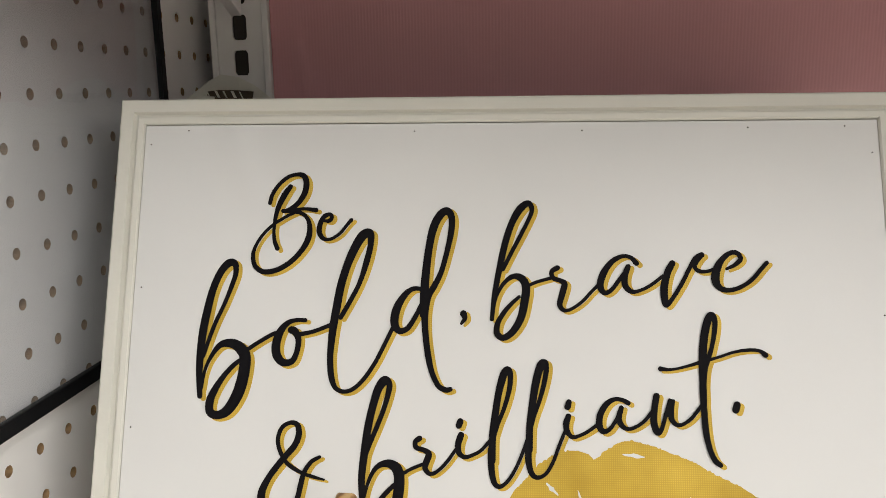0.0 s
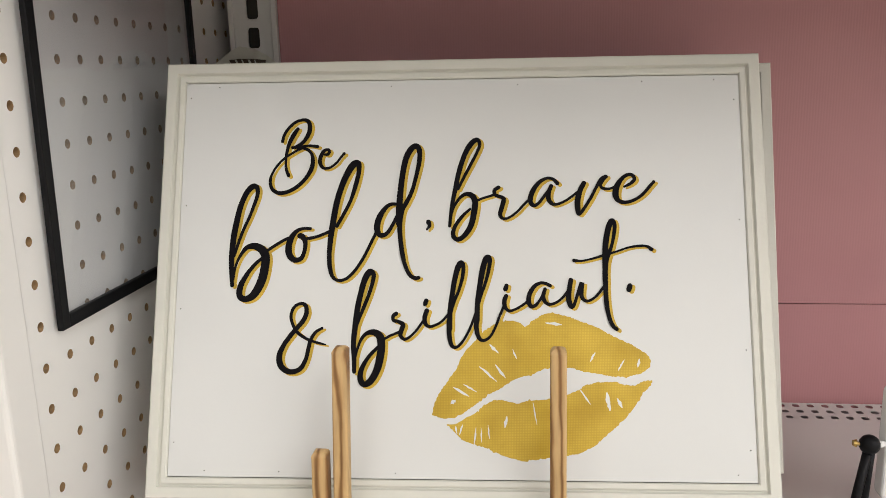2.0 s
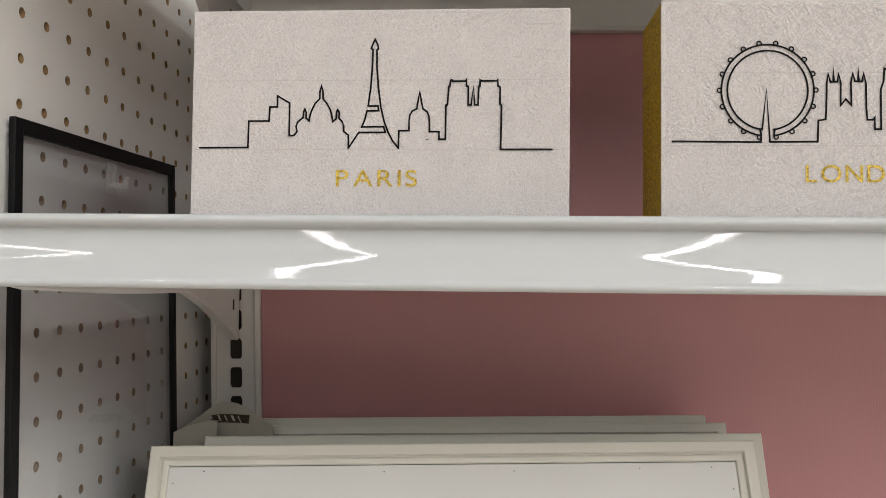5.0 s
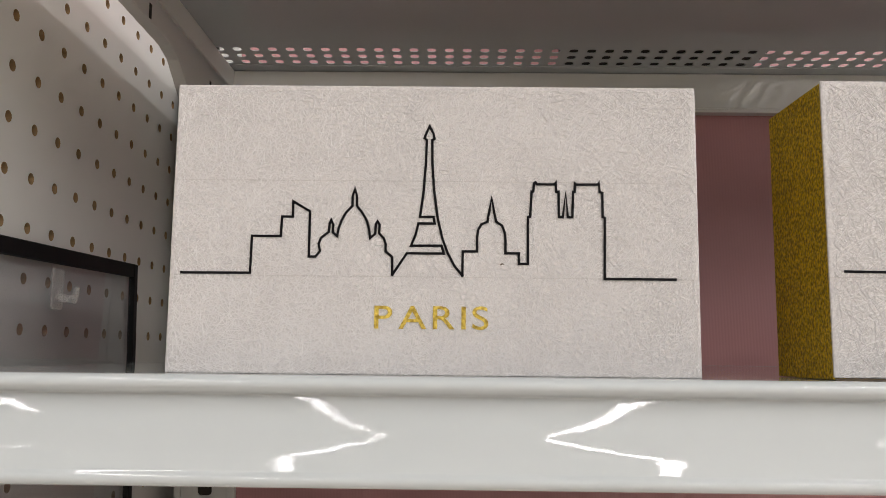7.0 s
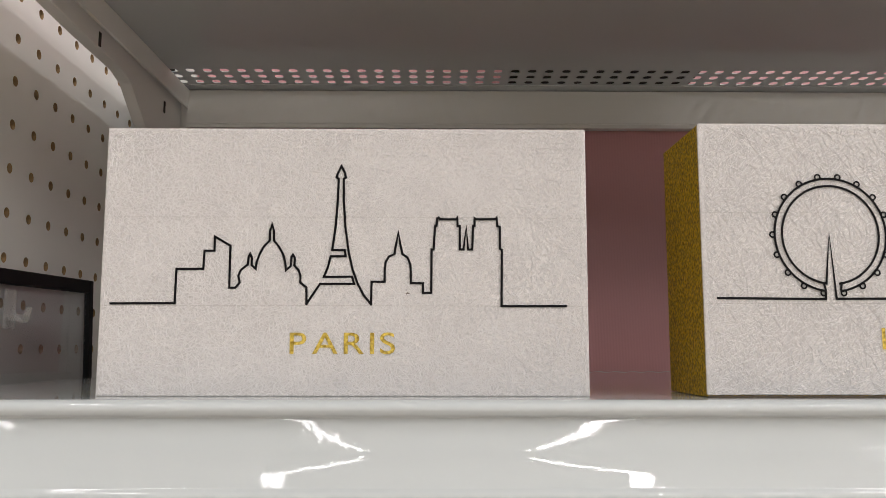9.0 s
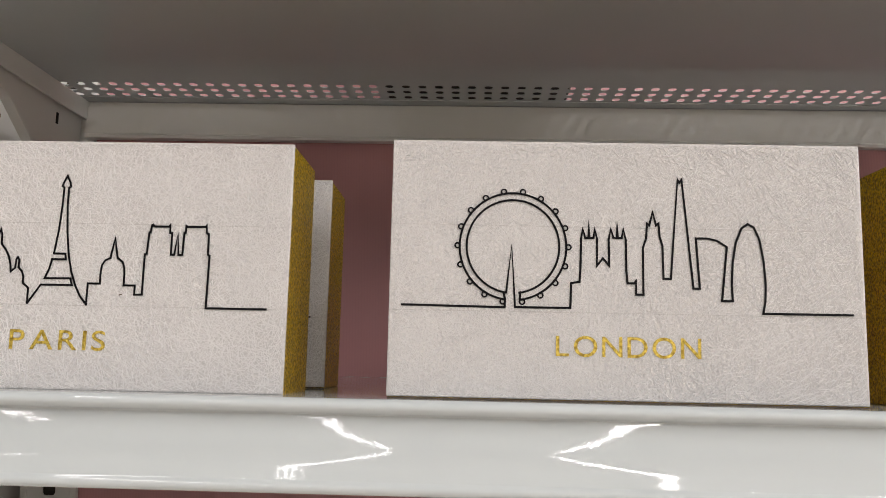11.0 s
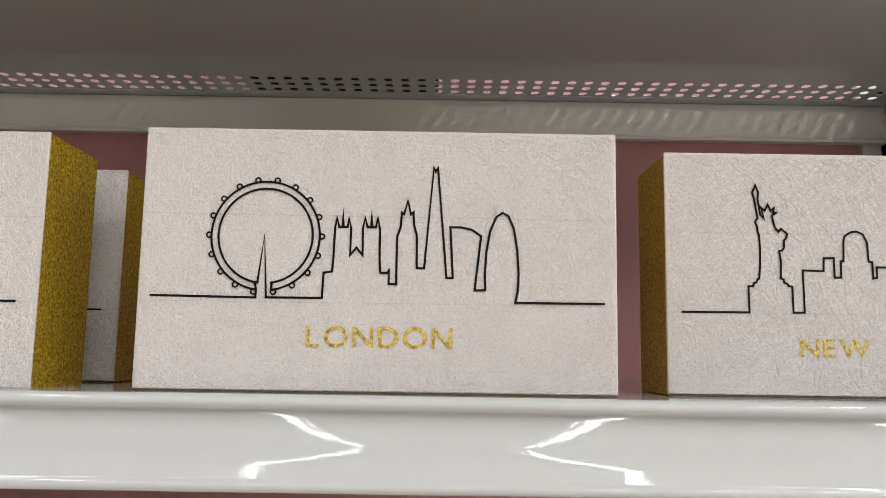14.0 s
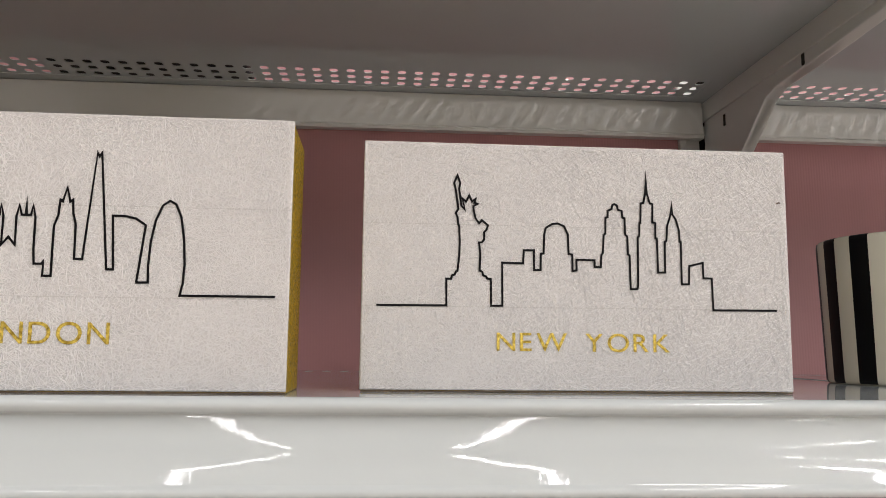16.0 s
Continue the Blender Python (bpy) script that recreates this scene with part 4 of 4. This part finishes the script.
def letters(text, x0, x1, z0, z1, y, spacing, parent, material):
    """One mesh a letter, in the built-in font, fitted into the width and height given in millimetres."""
    widths, made = [], []
    for ch in text:
        if ch == " ":
            widths.append(None)
            made.append(None)
            continue
        cu = bpy.data.curves.new("letter", "FONT")
        cu.body, cu.size, cu.offset = ch, 1.0, 0.004
        tmp = bpy.data.objects.new("letter", cu)
        scene.collection.objects.link(tmp)
        me = bpy.data.meshes.new_from_object(tmp)
        bpy.data.objects.remove(tmp)
        xs = [v.co.x for v in me.vertices]
        ys = [v.co.y for v in me.vertices]
        widths.append((min(xs), max(xs), min(ys), max(ys)))
        made.append(me)
    tall = max(w[3] - w[2] for w in widths if w)
    total = sum((w[1] - w[0]) if w else 0.32 for w in widths) + spacing * (len(text) - 1)
    sx, sz = (x1 - x0) / total, (z1 - z0) / tall
    x = x0
    for w, me in zip(widths, made):
        if w is None:
            x += (0.32 + spacing) * sx
            continue
        for v in me.vertices:
            v.co = Vector(((x + (v.co.x - w[0]) * sx) / 1000, y, (z0 + v.co.y * sz) / 1000))
        me.materials.clear()
        me.materials.append(material)
        ob = new("letter", me)
        ob.parent = parent
        x += (w[1] - w[0] + spacing) * sx


def city_block(label, width, m, lines, text, box_of_text, extra=None, speck=None):
    t = thing("city_block", label, "block sign", m, "city blocks")
    high, deep = 0.0970, 0.0442
    part("body", block(0.0003, width - 0.0003, 0.0009, deep, 0.0002, high - 0.0002, 0.0004), GLITTER, t, "gold glitter sides")
    bm = block(0, width, 0, 0.0012, 0.0008, high, 0.0005)
    rng = random.Random(int(width * 1e5))
    for v in bm.verts:
        v.co.x += rng.uniform(-0.00012, 0.00012)
        v.co.z += rng.uniform(-0.00008, 0.00008)
    # dark strip along the foot paints the contact shade
    part("base_edge", block(0.0004, width - 0.0004, 0.0001, 0.0009, 0.0001, 0.0006), SHADE_AND_SPECK, t, "dark strip painted as contact shade at the foot")
    face = part("front_face", bm, PAPER, t, "pale fibre-embossed paper face")
    # fibres pressed into the paper: low straight ridges lying all ways
    bm = bmesh.new()
    cells, tiers = 160, 94
    for k in range(cells * tiers):
        long, half, a = 0.0010 + 0.0060 * rng.random() ** 1.8, rng.uniform(0.00009, 0.00015), rng.uniform(0, math.pi)
        cx, cz = 0.001 + (k % cells + rng.random()) * (width - 0.002) / cells, 0.001 + (k // cells + rng.random()) * (high - 0.002) / tiers
        dx, dz = math.cos(a) * long, math.sin(a) * long
        ends = [(min(max(cx + s * dx, 0.0007), width - 0.0007), min(max(cz + s * dz, 0.0007), high - 0.0007)) for s in (-1, 1)]
        nx, nz = -math.sin(a) * half, math.cos(a) * half
        (x0, z0), (x1, z1) = ends
        tip0, tip1 = bm.verts.new((x0, 0.00002, z0)), bm.verts.new((x1, 0.00002, z1))
        xm, zm = (x0 + x1) / 2, (z0 + z1) / 2
        crest = bm.verts.new((xm, -0.00021, zm))
        up, low = bm.verts.new((xm + nx, 0.00002, zm + nz)), bm.verts.new((xm - nx, 0.00002, zm - nz))
        for loop in ((tip0, crest, up), (crest, tip1, up), (tip0, low, crest), (crest, low, tip1)):
            f = bm.faces.new(loop)
            f.normal_update()
            if f.normal.y > 0:
                f.normal_flip()
    tagged(part("fibre_relief", bm, FIBRE, face, "fine straight fibres in the paper"), kind="stuff")
    # faint creases across the face, drawn flat with their shade in the colour
    bm = bmesh.new()
    for z in (32.6, 64.4):
        ribbon([(0.6, z + rng.uniform(-0.3, 0.3)), (width * 500, z), (width * 1000 - 0.6, z + rng.uniform(-0.3, 0.3))], 0.24, -0.00010, bm)
    for f in bm.faces:
        if f.normal.y > 0:
            f.normal_flip()
    part("crease", bm, CREASE_SHADE, face, "faint crease lines across the paper")
    bm = bmesh.new()
    for pts in lines:
        ribbon(pts, 0.82, -0.00028, bm)
    if extra:
        extra(bm)
    for f in bm.faces:
        if f.normal.y > 0:
            f.normal_flip()
    part("skyline_print", bm, INK, face, "thin black skyline outline")
    if speck:
        x, z, size = speck
        bm = bmesh.new()
        ribbon([(x - size, z - 0.2), (x, z + 0.15), (x + size, z)], size * 0.9, -0.00022, bm)
        part("speck", bm, SHADE_AND_SPECK, face, "small dark speck on the paper")
    letters(text, *box_of_text, -0.00033, 0.16, face, FOIL)
    return t


def wheel(bm):
    cx, cz = 45.6, 56.7
    for r, gap in ((19.8, 0.155), (17.2, 0.15)):
        pts = [(cx + r * math.sin(a), cz - r * 1.015 * math.cos(a)) for a in np.linspace(gap, 2 * math.pi - gap, 72)]
        ribbon(pts, 0.8, -0.00028, bm)
    for k in range(18):
        a = math.radians(10 + 20 * k)
        px, pz = cx + 20.6 * math.sin(a), cz - 20.9 * math.cos(a)
        ribbon([(px + 0.95 * math.cos(b), pz + 0.95 * math.sin(b)) for b in np.linspace(0, 2 * math.pi, 11)[:-1]], 0.6, -0.0005, bm, True)
    for s in (-1, 1):
        ribbon([(cx + s * 2.7, cz - 19.6), (cx + s * 2.9 + (0.1 if s > 0 else -0.4), cz - 17.1)], 0.8, -0.0004, bm)


paris = city_block("white paper block with a black Paris skyline and gold sides", 0.1733, SLANT @ pose(0.1231, -0.3505, SHELF_MID - 0.0008), [[(x * 1.0106 - 1.3, z + 0.5) for x, z in line] for line in (PARIS_WEST, PARIS_TOWER, PARIS_EAST)], "PARIS", (67.6, 104.6, 15.7, 23.3), speck=(109.0, 37.0, 0.45))
copy_thing(paris, SLANT @ pose(0.1268, -0.2850, SHELF_MID, 0, 0, 0.6))["label"] = "white paper block with gold sides standing behind another"
city_block("white paper block with a black London skyline and gold sides", 0.1744, SLANT @ pose(0.3356, -0.3565, SHELF_MID, 0, 0, 0.3), [[(x - 0.6, z) for x, z in line] for line in (LONDON_WEST, LONDON_SPIKE, LONDON_EAST)], "LONDON", (61.7, 114.4, 16.6, 24.2), wheel)
city_block("white paper block with a black New York skyline and gold sides", 0.1697, SLANT @ pose(0.5345, -0.3310, SHELF_MID), [YORK_STATUE, YORK_WEST, YORK_MID, YORK_EAST], "NEW YORK", (52.1, 120.3, 15.9, 23.0), speck=(166.4, 76.0, 0.6))


# ---- striped pot ----
def striped_pot(m):
    t = thing("striped_pot", "cream round pot with black vertical stripes", "pot", m)
    outer = [(0.0, 0.0), (0.046, 0.0), (0.0478, 0.0006), (0.0486, 0.0020), (0.0488, 0.006), (0.0512, 0.0760), (0.0510, 0.0782), (0.0500, 0.0790), (0.0486, 0.0782), (0.0480, 0.070), (0.0460, 0.010), (0.0, 0.008)]
    bm = bmesh.new()
    n = 90
    rings = [[bm.verts.new((r * math.cos(2 * math.pi * k / n), r * math.sin(2 * math.pi * k / n), z)) for k in range(n)] if r > 0 else [bm.verts.new((0, 0, z))] for r, z in outer]
    for i in range(len(rings) - 1):
        for k in range(n):
            a, b = rings[i], rings[i + 1]
            j = (k + 1) % n
            loop = [a[k % len(a)], a[j % len(a)], b[j % len(b)], b[k % len(b)]]
            loop = list(dict.fromkeys(loop))
            f = bm.faces.new(loop)
            if 2 <= i <= 6 and k % 6 in (0, 1, 2):
                f.material_index = 1
    bmesh.ops.recalc_face_normals(bm, faces=bm.faces[:])
    part("body", bm, [CREAM, BLACK], t, smooth=True)
    return t


striped_pot(SLANT @ pose(0.8390, -0.215, SHELF_MID, 0, 0, 5.8))


# ---- framed signs on the lower shelf ----
def smooth_line(points, step=7):
    """A smooth curve through (across, up, width) points."""
    p = [np.array(q, float) for q in points]
    if len(p) == 2:
        return [p[0] + (p[1] - p[0]) * t for t in np.linspace(0, 1, 4)]
    p = [2 * p[0] - p[1]] + p + [2 * p[-1] - p[-2]]
    out = []
    for i in range(1, len(p) - 2):
        for t in np.linspace(0, 1, step, endpoint=False):
            a, b, c, d = p[i - 1:i + 3]
            out.append(0.5 * (2 * b + (c - a) * t + (2 * a - 5 * b + 4 * c - d) * t * t + (3 * b - a - 3 * c + d) * t ** 3))
    return out + [p[-2]]


def brush(points, height, bm, shift=(0, 0), grow=1.0):
    """A brush stroke of changing width with rounded ends, printed on the board."""
    line = smooth_line(points)
    n = len(line)
    prev = None
    for i, q in enumerate(line):
        a, b = line[max(i - 1, 0)], line[min(i + 1, n - 1)]
        d = np.array((b[0] - a[0], b[1] - a[1]))
        d = d / max(np.linalg.norm(d), 1e-6)
        w = max(q[2] * grow, 0.5) / 2
        h = height + i * 1e-6
        pair = [bm.verts.new(((q[0] + s * -d[1] * w + shift[0]) / 1000, (q[1] + s * d[0] * w + shift[1]) / 1000, h)) for s in (1, -1)]
        if prev:
            bm.faces.new((prev[0], prev[1], pair[1], pair[0]))
        if i in (0, n - 1):
            e = -d if i == 0 else d
            fan = [pair[0]]
            for k in range(1, 6):
                ang = math.pi * k / 6
                off = np.array((-d[1], d[0])) * math.cos(ang) * w + e * math.sin(ang) * w
                fan.append(bm.verts.new(((q[0] + off[0] + shift[0]) / 1000, (q[1] + off[1] + shift[1]) / 1000, h)))
            fan.append(pair[1])
            bm.faces.new(fan)
        prev = pair


def rough_shape(points, height, bm, jag, seed):
    """A filled print outline with a slightly torn edge."""
    rng = random.Random(seed)
    ring = []
    for (x0, y0), (x1, y1) in zip(points, points[1:] + points[:1]):
        k = max(1, int(math.hypot(x1 - x0, y1 - y0) / 0.9))
        for i in range(k):
            j = jag * (3.2 if rng.random() < 0.07 else 1)
            ring.append((x0 + (x1 - x0) * i / k + rng.uniform(-jag, jag), y0 + (y1 - y0) * i / k + rng.uniform(-j, j)))
    vs = [bm.verts.new((x / 1000, y / 1000, height)) for x, y in ring]
    f = bm.faces.new(vs)
    bmesh.ops.triangulate(bm, faces=[f])


def framed_sign(label, wide, high, m, art):
    t = thing("framed_sign", label, "sign", m, "framed signs")
    prof = [(0.0, -0.0135), (0.0, 0.0010), (0.0009, 0.0018), (0.0070, 0.0018), (0.0076, 0.0002), (0.0079, -0.0008), (0.0086, -0.0008), (0.0090, 0.0004), (0.0098, 0.0010), (0.0124, 0.0008), (0.0132, -0.0004), (0.0132, -0.0060)]
    bm = bmesh.new()
    loops = []
    for d, h in prof:
        loops.append([bm.verts.new((x, y, h)) for x, y in ((d, -d), (wide - d, -d), (wide - d, -high + d), (d, -high + d))])
    for a, b in zip(loops, loops[1:]):
        for k in range(4):
            j = (k + 1) % 4
            bm.faces.new((a[k], a[j], b[j], b[k]))
    bm.faces.new(loops[0])
    bmesh.ops.recalc_face_normals(bm, faces=bm.faces[:])
    part("frame", bm, FRAME, t, "cream painted moulded frame")
    panel = part("panel", block(0.0134, wide - 0.0134, -high + 0.0137, -0.0137, -0.0060, -0.0004, 0.0003), PANEL, t, "white printed board")
    if not art:
        return t
    face = -0.0004
    words = {}
    for name, pts in LETTERS.items():
        words.setdefault(name.split("_")[0], []).append(pts)
    for name, strokes in words.items():
        bm = bmesh.new()
        for k, pts in enumerate(strokes):
            brush(pts, face + 0.00012 + 0.000015 * k, bm, (1.75, -1.0), 1.05)
        part("gold_letter_shadow", bm, WEAVE, panel, "gold edge of the lettering")
        bm = bmesh.new()
        for k, pts in enumerate(strokes):
            brush(pts, face + 0.00042 + 0.000015 * k, bm)
        part("lettering", bm, INK, panel, "black brush lettering")
    for pts, seed in ((LIP_TOP, 3), (LIP_LOW, 4)):
        bm = bmesh.new()
        rough_shape(pts, face + 0.00006, bm, 0.32, seed)
        part("lip_print", bm, WEAVE, panel, "gold lip print")
    for x0, y0, x1, y1, w in CRACKS_A + CRACKS_B:
        rng = random.Random(int(x0 * 10))
        a, b = np.array((x0, y0)), np.array((x1, y1))
        d = (b - a) / np.linalg.norm(b - a)
        nn = np.array((-d[1], d[0]))
        up, low = [], []
        for k in range(9):
            s = k / 8
            half = 0.5 * w * math.sin(math.pi * min(max(s, 0.04), 0.96)) ** 0.7
            c = a + (b - a) * s
            up.append(c + nn * half * rng.uniform(0.5, 1.3))
            low.append(c - nn * half * rng.uniform(0.5, 1.3))
        bm = bmesh.new()
        bm.faces.new([bm.verts.new((q[0] / 1000, q[1] / 1000, face + 0.0001)) for q in up + low[::-1]])
        part("print_crack", bm, PANEL, panel, "bare crack in the gold print")
    for x, y in ((36.4, -16.6), (154.8, -17.9), (239.9, -18.2), (322.1, -17.3), (369.1, -17.0), (16.8, -24), (17, -99), (16.7, -168.4), (16.5, -254.5), (381.5, -30.7), (381.3, -111), (381.5, -194.5), (381.3, -256.1), (37.4, -272), (85.8, -272.2), (160.7, -272.4), (373.1, -271.1)):
        part("pin", cylinder((x / 1000, y / 1000, face), (x / 1000, y / 1000, face + 0.0003), 0.00042, 0.0003, 8), DARK, panel)
    return t


def leaning(corner, u, n):
    """Pose of a board from its upper left corner, the way along its top and the way it faces."""
    n = Vector(n).normalized()
    u = Vector(u)
    u = (u - n * u.dot(n)).normalized()
    v = n.cross(u)
    return Matrix.Translation(corner) @ Matrix((u, v, n)).transposed().to_4x4()


framed_sign("white framed sign lettered in black over gold lips", 0.3984, 0.2895, leaning((0.0341, -0.1828, 1.246), (0.9985, 0.0535, -0.00751), (0.0527, -0.9336, 0.35446)), True)
framed_sign("white framed sign leaning behind the lettered one", 0.4135, 0.2920, leaning((0.0420, -0.103, 1.2372), (1, 0.008, -0.004), (0.0, -0.9455, 0.3256)), False)
framed_sign("white framed sign in the back of the row", 0.3985, 0.2900, leaning((0.0430, -0.062, 1.2382), (1, 0.0, -0.002), (0.0, -0.9455, 0.3256)), False)
framed_sign("white framed sign standing near the pink panel", 0.3895, 0.2900, leaning((0.0430, -0.036, 1.2398), (1, 0.0, -0.002), (0.0, -0.9455, 0.3256)), False)


# ---- pine rack that holds the signs ----
def slat(x0, x1, front_top, thick, top, low, lean, parent, label):
    bm = block(x0, x1, 0, thick, low, top)
    edges = [e for e in bm.edges if all(v.co.z > top - 1e-6 for v in e.verts)]
    bmesh.ops.bevel(bm, geom=edges, offset=0.0040, segments=6, affect="EDGES", profile=0.5)
    ups = [e for e in bm.edges if abs(e.verts[0].co.z - e.verts[1].co.z) > 0.02]
    bmesh.ops.bevel(bm, geom=ups, offset=0.0012, segments=2, affect="EDGES", profile=0.5)
    for v in bm.verts:
        v.co.y += front_top - lean * (top - v.co.z)
    return part("slat", bm, PINE, parent, label)


rack = thing("wooden_rack", "pine rack with upright slats holding framed signs", "rack", pose(0, 0, SHELF_LOW))
prof = [(-0.335, 0.0), (-0.335, 0.030), (-0.300, 0.0400), (-0.262, 0.0370), (-0.215, 0.0310), (-0.110, 0.0310), (-0.110, 0.0)]
for x in (0.10, 0.232, 0.37):
    part("cradle_rail", extrude_profile(prof, x - 0.006, x + 0.006, True), PINE, rack)
slat(0.1644, 0.1739, -0.2840, 0.009, 1.0775 - SHELF_LOW, 0.034, 0.16, rack, "pine slat with rounded top")
slat(0.1520, 0.1620, -0.2980, 0.009, 1.0165 - SHELF_LOW, 0.032, 0.10, rack, "shorter pine slat with rounded top")
slat(0.2944, 0.3040, -0.2840, 0.009, 1.0785 - SHELF_LOW, 0.034, 0.10, rack, "pine slat with bold grain")

# ---- swing frame on a black stand ----
swing = thing("swing_photo_frame", "white rounded photo frame with gold liner on black stand", "photo frame", pose(0.5085, -0.225, SHELF_LOW))


def rounded(x0, x1, z0, z1, r, y0, y1, bm=None, soft=0.0):
    bm = bm or bmesh.new()
    pts = []
    for cx, cz, a0 in ((x1 - r, z1 - r, 0), (x0 + r, z1 - r, 90), (x0 + r, z0 + r, 180), (x1 - r, z0 + r, 270)):
        for k in range(7):
            a = math.radians(a0 + 15 * k)
            pts.append((cx + r * math.cos(a), cz + r * math.sin(a)))
    front = [bm.verts.new((x, y0, z)) for x, z in pts]
    back = [bm.verts.new((x, y1, z)) for x, z in pts]
    bm.faces.new(front)
    bm.faces.new(back[::-1])
    n = len(pts)
    for i in range(n):
        bm.faces.new((front[i], back[i], back[(i + 1) % n], front[(i + 1) % n]))
    bmesh.ops.recalc_face_normals(bm, faces=bm.faces[:])
    if soft:
        edges = [e for e in bm.edges if abs(e.verts[0].co.y - e.verts[1].co.y) < 1e-7]
        bmesh.ops.bevel(bm, geom=edges, offset=soft, segments=3, affect="EDGES", profile=0.5)
    return bm


part("frame", rounded(0, 0.130, 0.0225, 0.1045, 0.008, 0, 0.013, soft=0.0022), WHITE_PLASTIC, swing, "white rounded frame", smooth=False)
part("liner", rounded(0.0072, 0.1228, 0.0297, 0.0973, 0.004, -0.0006, 0.002), FOIL, swing, "gold liner")
part("picture_mat", rounded(0.0090, 0.1210, 0.0315, 0.0955, 0.003, -0.0010, 0.001), PANEL, swing, "white mat")
for s, x in ((1, -0.0100), (-1, 0.1400)):
    bm = bmesh.new()
    bmesh.ops.create_uvsphere(bm, u_segments=24, v_segments=14, radius=0.0064, matrix=Matrix.Translation((x, 0.0, 0.0648)))
    part("pivot_ball", bm, BLACK, swing, "black pivot ball", smooth=True)
    bm = cylinder((x - s * 0.0005, 0, 0.062), (x - s * 0.014, -0.010, 0.0), 0.0029, 0.0029, 16)
    part("stand_leg", bm, BLACK, swing, "black stand leg", smooth=True)
    bm = cylinder((x + s * 0.001, 0, 0.062), (x + s * 0.0035, 0.012, 0.0), 0.0029, 0.0029, 16)
    part("stand_leg", bm, BLACK, swing, "black stand leg", smooth=True)
    part("axle", cylinder((x + s * 0.005, 0, 0.0645), (x + s * 0.0105, 0.003, 0.0645), 0.0022, 0.0022, 16), WHITE_PLASTIC, swing, smooth=True)
    bm = cylinder((x - s * 0.0055, 0, 0.0650), (x - s * 0.0085, 0, 0.0655), 0.0012, 0.0014, 14)
    cylinder((x - s * 0.0083, 0, 0.0655), (x - s * 0.0102, 0, 0.0657), 0.0026, 0.0018, 14, bm)
    part("screw", bm, BRASS, swing, "brass screw")

# ---- hang tag tucked behind the signs ----
tag = thing("hang_tag", "cream crumpled paper hang tag tucked behind framed signs", "tag", pose(0.0135, -0.0910, 1.2370))


def leaf(front, back, drop):
    """A creased sheet between a front and a back edge, with a skirt that hangs from the front."""
    bm = bmesh.new()
    rows = [[bm.verts.new(p) for p in edge] for edge in (back, front, [(x, y - 0.003, z - drop) for x, y, z in front])]
    for a, b in zip(rows, rows[1:]):
        for k in range(len(front) - 1):
            bm.faces.new((a[k], a[k + 1], b[k + 1], b[k]))
    bmesh.ops.solidify(bm, geom=bm.faces[:], thickness=0.0004)
    return bm


ridge = [(0.000, -0.002, 0.0015), (0.012, -0.002, 0.0075), (0.026, -0.001, 0.0150), (0.034, 0.0, 0.0180), (0.046, 0.0, 0.0165), (0.056, 0.001, 0.0125), (0.066, 0.0, 0.0068), (0.074, 0.0, 0.0030)]
ridge = [(x, y, z * 1.35) for x, y, z in ridge]
part("back_flap", leaf([(x, y + 0.012, z - 0.0005) for x, y, z in ridge], [(x, y + 0.016, z - 0.010) for x, y, z in ridge], 0.03), CARD, tag)
low = [(x, y - 0.001, z * (0.35 + 0.62 * abs(1 - 2 * k / 7) ** 1.5)) for k, (x, y, z) in enumerate(ridge)]
part("front_flap", leaf(low[:4], [(x, y + 0.004, z + 0.0002) for x, y, z in low[:4]], 0.03), CARD, tag)
# one dark sheet paints the shade in the opening and the printed bars
part("dark_inside", leaf([(x, y + 0.009, 0.0095 + 0.18 * z) for x, y, z in ridge[2:6]], [(x, y + 0.0105, 0.0093 + 0.18 * z) for x, y, z in ridge[2:6]], 0.006), SHADE_AND_SPECK, tag, "dark sheet for the shaded opening and printed bars of the tag")
for k in range(5):
    bm = bmesh.new()
    x = 0.0285 + 0.0054 * k
    top = 0.0090 + 0.18 * float(np.interp(x, [p[0] for p in ridge], [p[2] for p in ridge]))
    wide = (0.0010, 0.0018, 0.0012, 0.0020)[k % 4]
    loop = [bm.verts.new(p) for p in ((x, 0.0064, top - 0.006), (x + wide, 0.0064, top - 0.006), (x + wide - 0.003, 0.0070, top), (x - 0.003, 0.0070, top))]
    bm.faces.new(loop)
    bmesh.ops.solidify(bm, geom=bm.faces[:], thickness=0.0002)
    part("printed_bar", bm, CARD, tag, "pale gap between dark printed bars")
